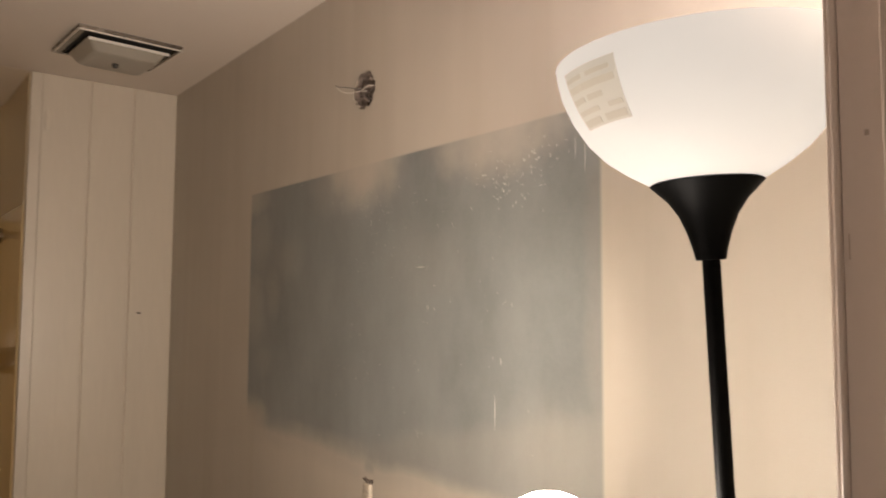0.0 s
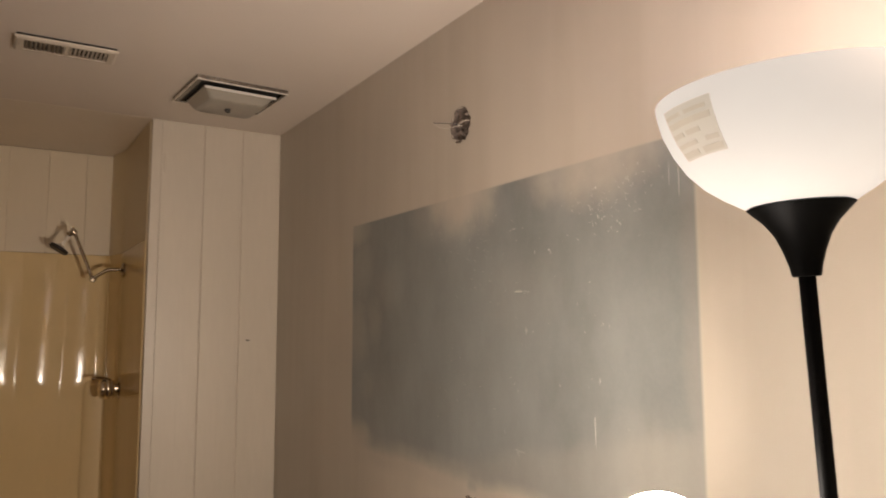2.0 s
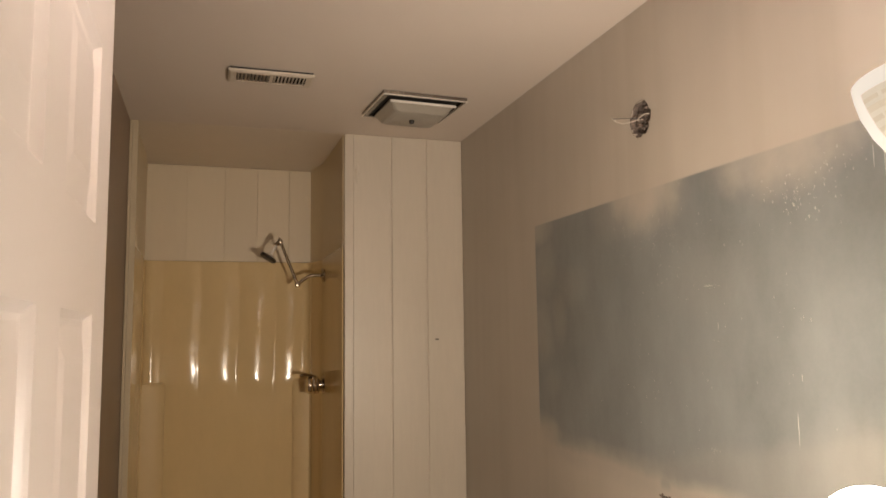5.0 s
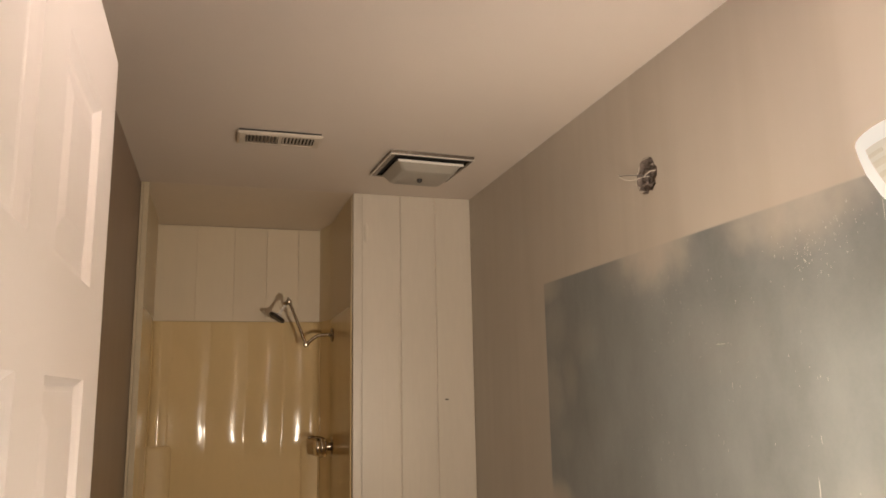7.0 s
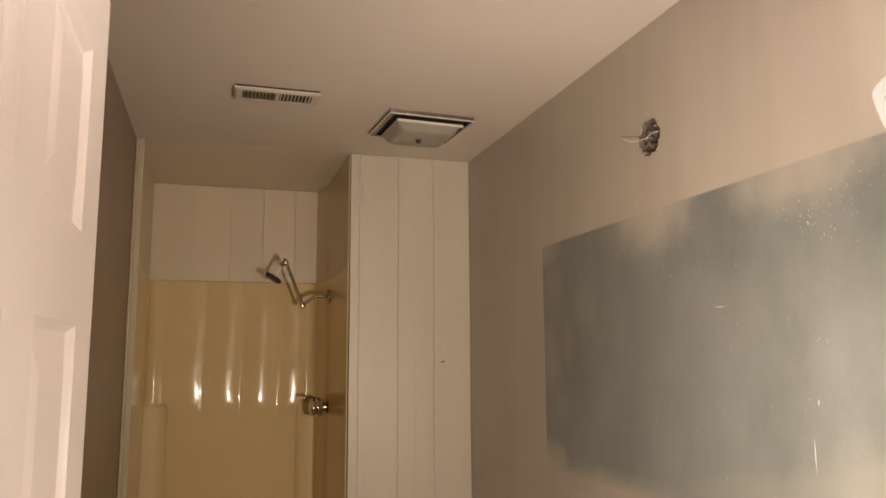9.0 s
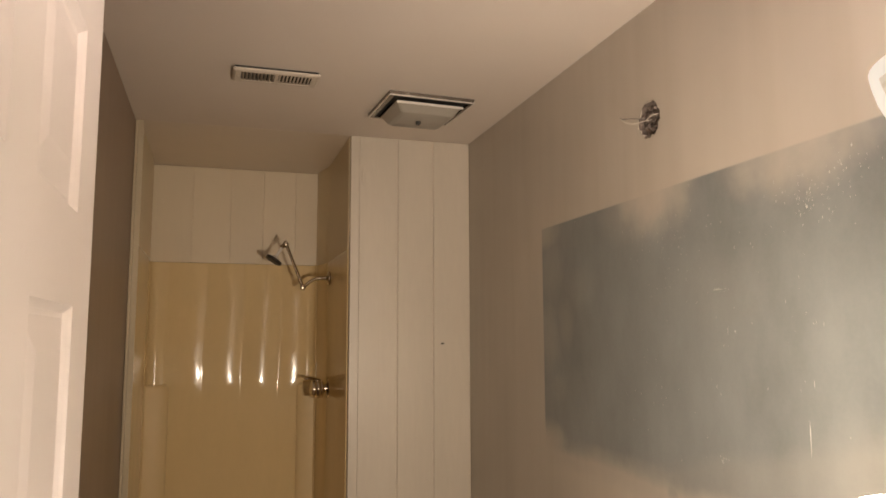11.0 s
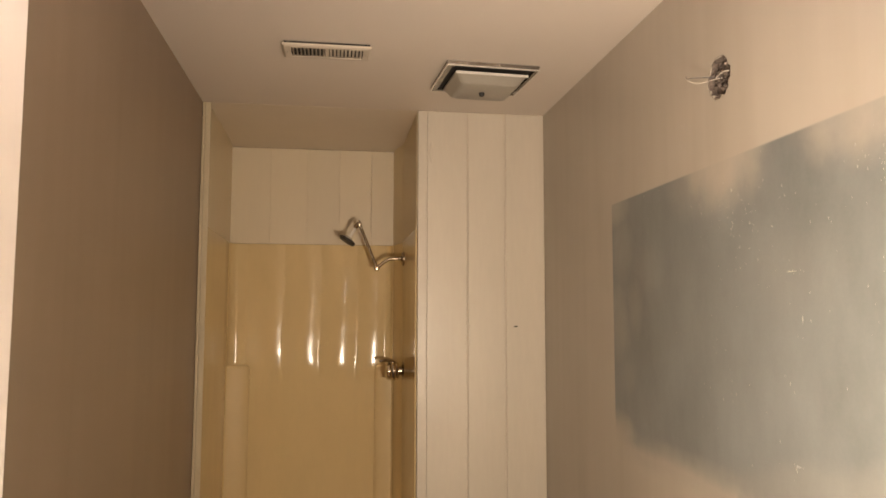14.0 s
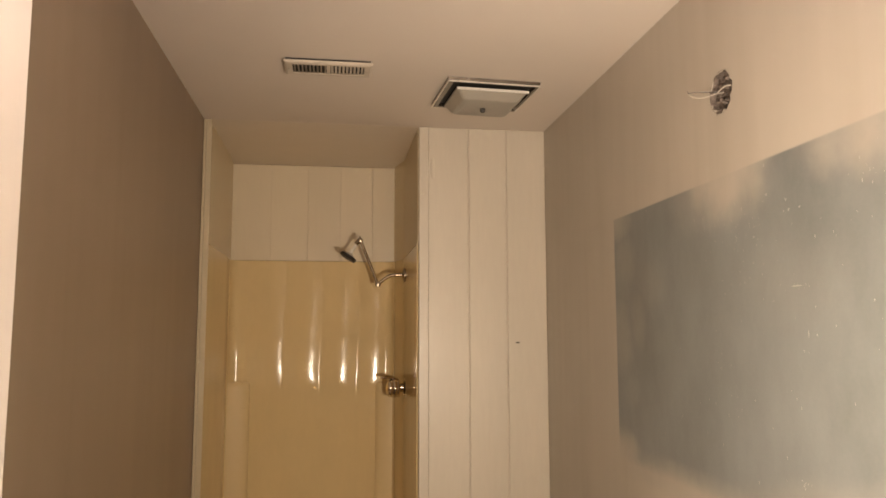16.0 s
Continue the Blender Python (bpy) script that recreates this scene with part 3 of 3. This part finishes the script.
for v in bm.verts:
    v.co.z = 0.045 + (v.co.z - 0.045) * 0.75
part("lever", bm, M_NICKEL, valve, smooth=True)

# ---- ceiling register ----
register = thing("ceiling_vent", "cream metal ceiling register with two banks of slats", "vent", (0.512, -0.695, H))
RX, RY = 0.143, 0.062
bm = bmesh.new()
banks = [rect(-0.116, -0.042, -0.006, 0.042), rect(0.006, -0.042, 0.116, 0.042)]
outer, hs = holed_face(bm, rect(-RX + 0.008, -RY + 0.008, RX - 0.008, RY - 0.008), banks, lambda u, v, d: Vector((u, v, -0.017 + d)))
rim = [bm.verts.new((u, v, -0.0125)) for u, v in rect(-RX, -RY, RX, RY)]
rim_top = [bm.verts.new((u, v, -0.0075)) for u, v in rect(-RX, -RY, RX, RY)]
bridge(bm, outer, rim)
bridge(bm, rim, rim_top)
for h in hs:
    bridge(bm, h, [bm.verts.new(v.co + Vector((0, 0, 0.003))) for v in h])
part("plate", bm, M_VENT, register)
# the ceiling has no hole: a near-black sheet holds the duct's shade and gap
part("duct", box((-RX + 0.005, -RY + 0.005, -0.0045), (RX - 0.005, RY - 0.005, 0.0)), M_DARK, register, "flat dark sheet in place of the shade inside the duct")
slat = bmesh.new()
box((-0.0054, -0.0415, -0.0008), (0.0054, 0.0415, 0.0008), bm=slat)
slat_mesh = None
for bank, tilt in ((-0.061, 62), (0.061, -50)):
    for k in range(9):
        x = bank + (k - 4) * 0.0122
        if slat_mesh is None:
            ob = part("slat", slat, M_VENT, register)
            slat_mesh = ob.data
        else:
            ob = new("slat", slat_mesh)
            ob.parent = register
        ob.matrix_basis = pose(x, 0, -0.0120, 0, tilt, 0)
for x in (-0.127, 0.127):
    part("screw", lathe([(0.0, -0.0190), (0.003, -0.0185), (0.004, -0.0165)], 14, m=Matrix.Translation((x, 0, 0))), M_BRUSHED, register, smooth=True)

# ---- exhaust fan with light ----
FX, FY = 1.075, -0.4835
fan = thing("exhaust_fan", "ceiling exhaust fan with chrome frame and frosted lens", "exhaust fan", (FX, FY, H))
fan.rotation_euler.z = radians(3.5)
fan.scale = (0.93, 0.92, 1.0)
bm = bmesh.new()
outer, hs = holed_face(bm, rect(-0.175, -0.166, 0.175, 0.166), [rect(-0.156, -0.158, 0.164, 0.150)], lambda u, v, d: Vector((u, v, -0.016 + d)))
rim = [bm.verts.new((u, v, -0.001)) for u, v in rect(-0.179, -0.170, 0.179, 0.170)]
bridge(bm, outer, rim)
bridge(bm, hs[0], [bm.verts.new(v.co + Vector((0, 0, 0.013))) for v in hs[0]])
part("frame", bm, M_FAN, fan, "worn chrome frame")
for lo, hi in (((-0.179, -0.1715, -0.0185), (0.179, -0.1665, -0.0135)), ((0.1755, -0.1665, -0.0185), (0.1805, 0.170, -0.0135)), ((-0.1805, -0.1665, -0.0185), (-0.1755, 0.170, -0.0135))):
    part("frame_lip", box(lo, hi, 0.001, 1), M_CHROME, fan, "bright chrome lip")
# near-black sheet on the solid ceiling, for the shade round the lens
part("housing", box((-0.165, -0.156, -0.004), (0.165, 0.156, -0.001)), M_DARK, fan, "flat dark sheet in place of the shade inside the fan")
bm = bmesh.new()
loops = []
for z, k in ((-0.016, 1.02), (-0.021, 1.02), (-0.025, 0.97), (-0.049, 0.84), (-0.055, 0.76)):
    w, d, r = 0.138 * k, 0.128 * k, 0.018
    ringed = []
    for cx, cy, a0 in ((w - r, d - r, 0), (-w + r, d - r, 90), (-w + r, -d + r, 180), (w - r, -d + r, 270)):
        for s in range(5):
            a = radians(a0 + 22.5 * s)
            ringed.append(bm.verts.new((0.008 + cx + r * math.cos(a), 0.020 + cy + r * math.sin(a), z)))
    loops.append(ringed)
for a, b in zip(loops, loops[1:]):
    bridge(bm, a, b)
bm.faces.new(loops[-1])
bm.faces.new(loops[0][::-1])
part("lens", bm, M_LENS, fan, "frosted glass lens", True)
bm = bmesh.new()
box((-0.134, -0.1185, -0.0275), (0.150, -0.1110, -0.0185), 0.001, 1, bm=bm)
part("lens_rail", bm, M_HEAD, fan, "bright lens rail")
part("lens_nut", lathe([(0.0, -0.070), (0.008, -0.068), (0.011, -0.061), (0.011, -0.055), (0.0, -0.055)], 20, m=Matrix.Translation((0.000, 0.020, 0))), M_RUBBER, fan, "dark metal lens nut", True)
part("stem", tube([(0.008, 0.012, -0.022), (0.008, 0.012, -0.003)], 0.006), M_BRUSHED, fan)

# ---- junction box where the vanity light hung ----
jb = thing("junction_box", "open round wall junction box with loose wires", "junction box", (W, JB_Y, JB_Z))
part("box_body", lathe([(0.0515, -0.0005), (0.047, 0.003), (0.046, 0.016), (0.0, 0.018)], 28, m=axis_matrix((0, 0, 0), (1, 0, 0))), M_RUST, jb, "grey metal box full of plaster dust", True)
rng = random.Random(4)
bm = bmesh.new()
for k in range(64):
    a, r = rng.uniform(0, 6.28), rng.uniform(0.012, 0.046)
    s = rng.uniform(0.0018, 0.005)
    made = bmesh.ops.create_icosphere(bm, subdivisions=1, radius=s, matrix=Matrix.Translation((rng.uniform(0.004, 0.014), r * math.cos(a), r * math.sin(a))))
    for v in made["verts"]:
        v.co += Vector((rng.uniform(-1, 1), rng.uniform(-1, 1), rng.uniform(-1, 1))) * s * 0.4
part("crumbs", bm, M_RUST, jb, "crumbled plaster and wire ends")
# one pair of stiff wires: a dark one straight out, a pale one that loops back under it
part("black_wire", tube(smooth_path([(0.010, 0.000, 0.001), (-0.012, 0.010, 0.003), (-0.050, 0.024, 0.004), (-0.064, 0.029, 0.003), (-0.068, 0.033, 0.008)], 6), 0.0011, 8), M_WIRE_DARK, jb, smooth=True)
part("white_wire", tube(smooth_path([(-0.068, 0.032, 0.007), (-0.063, 0.029, -0.002), (-0.050, 0.022, -0.010), (-0.036, 0.014, -0.011), (-0.018, 0.006, -0.006), (0.006, -0.004, -0.001)], 6), 0.0009, 8), M_WIRE, jb, smooth=True)
part("white_wire", tube(smooth_path([(-0.004, 0.006, 0.000), (-0.006, -0.006, 0.002), (-0.003, -0.026, 0.006), (0.006, -0.036, 0.006)], 6), 0.0016, 8), M_WIRE, jb, smooth=True)

# ---- dried glue and paint drips on the old paint ----
rng = random.Random(11)
verts, faces = [], []


def fleck(y, z, w, h):
    """A thin lens-shaped drop on the wall, rounded above and drawn out below."""
    c, n = len(verts), 8
    verts.append((W - 0.0011, y, z))
    for k in range(n):
        a = 2 * math.pi * k / n
        stretch = 1.0 if math.sin(a) > 0 else 1.35
        verts.append((W - 0.0001, y + w / 2 * math.cos(a), z + h / 2 * stretch * math.sin(a)))
    faces.extend((c, c + 1 + k, c + 1 + (k + 1) % n) for k in range(n))


for cy, cz, sy, sz, count in ((-2.06, 1.825, 0.050, 0.032, 90), (-2.17, 1.86, 0.03, 0.02, 12), (-1.55, 1.81, 0.07, 0.035, 45), (-1.61, 1.70, 0.06, 0.06, 28), (-1.50, 1.46, 0.04, 0.04, 12),
                              (-1.763, 1.653, 0.022, 0.004, 9), (-2.03, 1.58, 0.03, 0.08, 10), (-1.80, 1.56, 0.03, 0.03, 4), (-1.75, 1.27, 0.03, 0.006, 8), (-1.6, 1.5, 0.35, 0.22, 40), (-1.90, 1.75, 0.05, 0.02, 5)):
    for _ in range(count):
        size = rng.uniform(0.0007, 0.0017)
        fleck(rng.gauss(cy, sy), min(1.915, rng.gauss(cz, sz)), size, size * rng.uniform(1.2, 5.0))
for y, z, w, h in ((-2.022, 1.355, 0.0022, 0.062), (-2.266, 1.850, 0.0022, 0.066), (-2.243, 1.860, 0.0018, 0.040), (-1.792, 1.560, 0.0020, 0.016), (-2.04, 1.455, 0.002, 0.014), (-1.763, 1.653, 0.036, 0.0022)):
    fleck(y, z, w, h)
me = bpy.data.meshes.new("glue_flecks")
me.from_pydata(verts, [], faces)
me.materials.append(M_GLUE)
tagged(new("glue_flecks", me), "specks and short drips of pale dried glue on the wall", "glue specks", kind="stuff")

# ---- outlet without its cover plate ----
outlet = thing("wall_outlet", "ivory wall outlet without cover plate in a ragged slot", "outlet", (W, OUT_Y, OUT_Z))
part("outlet_box", box((0.030, -0.028, -0.049), (0.034, 0.028, 0.049)), M_DARK, outlet, "dark back box")
part("yoke", box((-0.001, -0.008, -0.047), (0.0015, 0.008, 0.050), 0.0005), M_RUST, outlet, "metal mounting strap")
bm = box((-0.006, -0.0150, -0.040), (0.026, 0.0150, 0.040), 0.005, 3)
body = part("receptacle", bm, M_WORN, outlet, "worn pale plastic receptacle", True)
part("cover_screw", lathe([(0.0, -0.0075), (0.0028, -0.0070), (0.0035, -0.0050)], 14, m=Matrix.Rotation(radians(90), 4, "Y")), M_BRUSHED, body)
for z in (-0.019, 0.019):
    part("slit", box((-0.0064, -0.0075, z - 0.0035), (-0.005, -0.0060, z + 0.0035)), M_RUST, body, "grimy slit")
    part("slit", box((-0.0064, 0.0060, z - 0.0030), (-0.005, 0.0075, z + 0.0030)), M_RUST, body, "grimy slit")
# a bent strap end and torn wall paper round the slot
part("strap_end", tube(smooth_path([(0.002, -0.012, 0.038), (-0.005, -0.006, 0.046), (-0.004, 0.005, 0.045), (0.000, 0.011, 0.053)], 5), 0.0024, 8), M_RUST, outlet, "bent rusty strap end", True)
part("strap_end", tube(smooth_path([(0.002, -0.014, -0.034), (-0.004, -0.016, -0.042), (-0.002, -0.017, -0.050)], 5), 0.0020, 8), M_RUST, outlet, "bent rusty strap end", True)
for k in range(5):
    y = -0.02 + 0.01 * k
    part("torn_edge", box((-0.0015, y - 0.004, 0.044 + 0.003 * (k % 2)), (0.004, y + 0.004, 0.053 - 0.003 * (k % 3)), 0.001, 1), M_RUST, outlet, "torn dark paper edge")

# ---- toilet ----
TX, TY = 1.393, -0.575
toilet = thing("toilet", "white two-piece toilet with closed seat", "toilet", (TX, TY, 0))


def rounded_box(lo, hi, taper, bevel):
    bm = box(lo, hi)
    zs = sorted({round(v.co.z, 5) for v in bm.verts})
    for v in bm.verts:
        if abs(v.co.z - zs[0]) < 1e-4:
            v.co.x = hi[0] + (v.co.x - hi[0]) * taper
            v.co.y *= taper
    bmesh.ops.bevel(bm, geom=bm.edges[:], offset=bevel, segments=3, affect="EDGES", profile=0.5)
    return bm


part("tank", rounded_box((-0.185, -0.250, 0.365), (0.0, 0.250, 0.662), 0.93, 0.016), M_CHINA, toilet, smooth=True)
part("tank_lid", rounded_box((-0.200, -0.266, 0.662), (0.004, 0.266, 0.698), 0.98, 0.015), M_CHINA, toilet, smooth=True)
handle = part("flush_handle", lathe([(0.0, 0.018), (0.012, 0.016), (0.015, 0.0)], 20, m=axis_matrix((-0.186, 0.170, 0.622), (-1, 0, 0))), M_RUBBER, toilet, "dark metal flush handle", True)
part("lever", tube(smooth_path([(-0.202, 0.170, 0.622), (-0.206, 0.140, 0.619), (-0.204, 0.105, 0.611)]), 0.006), M_RUBBER, handle, "dark metal lever", True)


def oval(bm, cx, rx, ry, z, steps=36):
    return [bm.verts.new((cx + rx * math.cos(a) * (1.0 if math.cos(a) < 0 else 0.78), ry * math.sin(a), z)) for a in (2 * math.pi * k / steps for k in range(steps))]


def stack(rows):
    bm = bmesh.new()
    rings = [oval(bm, *r) for r in rows]
    for a, b in zip(rings, rings[1:]):
        bridge(bm, a, b)
    bm.faces.new(rings[0][::-1])
    bm.faces.new(rings[-1])
    return bm


part("bowl", stack([(-0.36, 0.20, 0.11, 0.0), (-0.36, 0.19, 0.10, 0.06), (-0.37, 0.17, 0.09, 0.16), (-0.39, 0.23, 0.15, 0.26), (-0.40, 0.27, 0.18, 0.335), (-0.40, 0.275, 0.185, 0.355)]), M_CHINA, toilet, smooth=True)
part("deck", rounded_box((-0.22, -0.19, 0.27), (-0.005, 0.19, 0.364), 0.9, 0.014), M_CHINA, toilet, smooth=True)
part("seat", stack([(-0.41, 0.272, 0.186, 0.357), (-0.41, 0.276, 0.190, 0.364), (-0.41, 0.274, 0.188, 0.375)]), M_SEAT, toilet, smooth=True)
lid = part("seat_lid", stack([(-0.41, 0.274, 0.188, 0.377), (-0.41, 0.277, 0.190, 0.384), (-0.41, 0.268, 0.182, 0.394), (-0.41, 0.20, 0.12, 0.398)]), M_SEAT, toilet, smooth=True)
for y in (-0.07, 0.07):
    part("seat_hinge", box((-0.215, y - 0.022, 0.360), (-0.188, y + 0.022, 0.396), 0.008), M_SEAT, toilet)

dish = thing("dark_dish", "small dark dish on the toilet tank lid", "dish", (1.300, -0.690, 0.6985))
part("dish_body", lathe([(0.0, 0.0), (0.040, 0.0), (0.056, 0.010), (0.058, 0.017), (0.053, 0.017), (0.040, 0.006), (0.0, 0.005)], 32), M_RUBBER, dish, smooth=True)
part("dish_lump", lathe([(0.0, 0.006), (0.020, 0.007), (0.022, 0.016), (0.014, 0.024), (0.0, 0.026)], 20, m=Matrix.Translation((0.006, -0.008, 0))), M_RUST, dish, "greyish lump", True)

# ---- floor lamp with a reading arm ----
BASE = Vector((1.050, -2.842, 0.0))
NECK = Vector((LAMP_X, LAMP_Y, 1.608))
LEAN_UP = Vector((0, 0, 1)).rotation_difference((NECK - BASE).normalized()).to_matrix().to_4x4()


def leaning(bm):
    """The pole stands a little askew in its base."""
    bmesh.ops.transform(bm, matrix=LEAN_UP, verts=bm.verts)
    return bm


lamp = thing("floor_lamp", "black torchiere floor lamp with white bowl and reading arm, lit", "floor lamp", BASE)
part("base", lathe([(0.0, 0.0), (0.118, 0.0), (0.120, 0.006), (0.114, 0.016), (0.060, 0.026), (0.018, 0.034), (0.0, 0.034)], 44), M_BLACK, lamp, smooth=True)
for z0, z1 in ((0.03, 0.62), (0.622, 1.185), (1.187, 1.614)):
    part("pole", leaning(lathe([(0.0, z0), (0.0074, z0), (0.0074, z1), (0.0, z1)], 24)), M_BLACK, lamp, smooth=True)
part("collar", leaning(lathe([(0.0074, 1.172), (0.0088, 1.174), (0.0088, 1.184), (0.0074, 1.186)], 24)), M_BLACK, lamp, smooth=True)
part("cup", leaning(lathe([(0.0, 1.611), (0.0120, 1.611), (0.0128, 1.613), (0.0140, 1.620), (0.0180, 1.634), (0.0240, 1.649), (0.0320, 1.661), (0.0430, 1.672), (0.0465, 1.6755), (0.0440, 1.6772), (0.0, 1.672)], 44)), M_BLACK, lamp, "flared black cup", True)
bowl_profile = [(0.0400, 1.6752), (0.0492, 1.6785), (0.0658, 1.6886), (0.0824, 1.7010), (0.0966, 1.7166), (0.1080, 1.7353), (0.1163, 1.7554), (0.1198, 1.7716), (0.1210, 1.7808), (0.1186, 1.7808), (0.1172, 1.7716), (0.1136, 1.7564), (0.1056, 1.7373), (0.0943, 1.7196), (0.0807, 1.7091), (0.0648, 1.6972), (0.0492, 1.6890), (0.0400, 1.6828)]
shade = part("shade", leaning(lathe(bowl_profile, 56)), M_SHADE, lamp, "glowing white glass bowl", True)
part("bulb_socket", leaning(lathe([(0.0, 1.678), (0.018, 1.678), (0.018, 1.716), (0.0, 1.716)], 24)), M_BLACK, lamp)


def on_bowl(angle, z, off):
    """A point just off the outside of the bowl."""
    for (r0, z0), (r1, z1) in zip(bowl_profile, bowl_profile[1:9]):
        if z0 <= z <= z1:
            r = r0 + (r1 - r0) * (z - z0) / (z1 - z0) + off
            return Vector((r * math.cos(angle), r * math.sin(angle), z))
    return Vector(((0.1210 + off) * math.cos(angle), (0.1210 + off) * math.sin(angle), z))


def bowl_patch(a0, a1, z0, z1, off, n=6):
    bm = shell_grid(n, n, lambda s, t: on_bowl(a0 + (a1 - a0) * s, z0 + (z1 - z0) * t, off))
    return leaning(thick(bm, 0.0004))


LA = radians(167)
sticker = part("label", bowl_patch(LA - 0.27, LA + 0.27, 1.721, 1.767, 0.0007), M_LABEL, shade, "yellowed paper label, self-glowing in place of light from behind", True)
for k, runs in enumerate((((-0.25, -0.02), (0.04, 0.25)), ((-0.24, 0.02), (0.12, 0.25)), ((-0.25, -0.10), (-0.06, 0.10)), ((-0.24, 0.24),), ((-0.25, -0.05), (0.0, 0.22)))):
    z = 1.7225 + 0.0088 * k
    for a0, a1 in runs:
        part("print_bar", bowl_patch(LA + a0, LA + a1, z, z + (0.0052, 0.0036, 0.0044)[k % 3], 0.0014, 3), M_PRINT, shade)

# reading arm
rel_l = lambda v: Vector(v) - BASE
arm_pts = [(1.000, -2.820, 1.165), (0.962, -2.818, 1.186), (0.919, -2.810, 1.226), (0.889, -2.790, 1.262), (0.874, -2.778, 1.302), (0.884, -2.782, 1.340)]
part("gooseneck", tube(smooth_path([rel_l(p) for p in arm_pts], 10), 0.0050), M_BLACK, lamp, "bent black gooseneck", True)
part("arm_joint", lathe([(0.0, -0.024), (0.012, -0.022), (0.013, 0.0), (0.012, 0.022), (0.0, 0.024)], 24, m=LEAN_UP @ Matrix.Translation((0, 0, 1.162))), M_BLACK, lamp, smooth=True)
head = axis_matrix(rel_l(READ_FROM), READ_DIR)
socket = part("reading_socket", lathe([(0.0, -0.026), (0.010, -0.0255), (0.017, -0.022), (0.0205, -0.014), (0.0215, -0.004), (0.0215, 0.000), (0.0208, 0.0005), (0.0208, 0.021), (0.019, 0.024), (0.0, 0.024)], 32, m=head), M_SOCKET, lamp, "black lamp socket", True)
part("switch", lathe([(0.0, -0.042), (0.0022, -0.041), (0.0022, -0.032), (0.004, -0.031), (0.0055, -0.024), (0.0, -0.022)], 16, m=head), M_BLACK, socket, "small turn switch", True)
read_profile = [(0.0190, 0.0230), (0.0235, 0.0290), (0.0345, 0.0410), (0.0455, 0.0540), (0.0538, 0.0690), (0.0582, 0.0820), (0.0588, 0.0900), (0.0576, 0.0985), (0.0556, 0.0985), (0.0562, 0.0820), (0.0519, 0.0710), (0.0434, 0.0570), (0.0322, 0.0440), (0.0195, 0.0235)]
part("reading_shade", lathe(read_profile, 48, m=head), M_READ, lamp, "brightly glowing white glass shade", True)
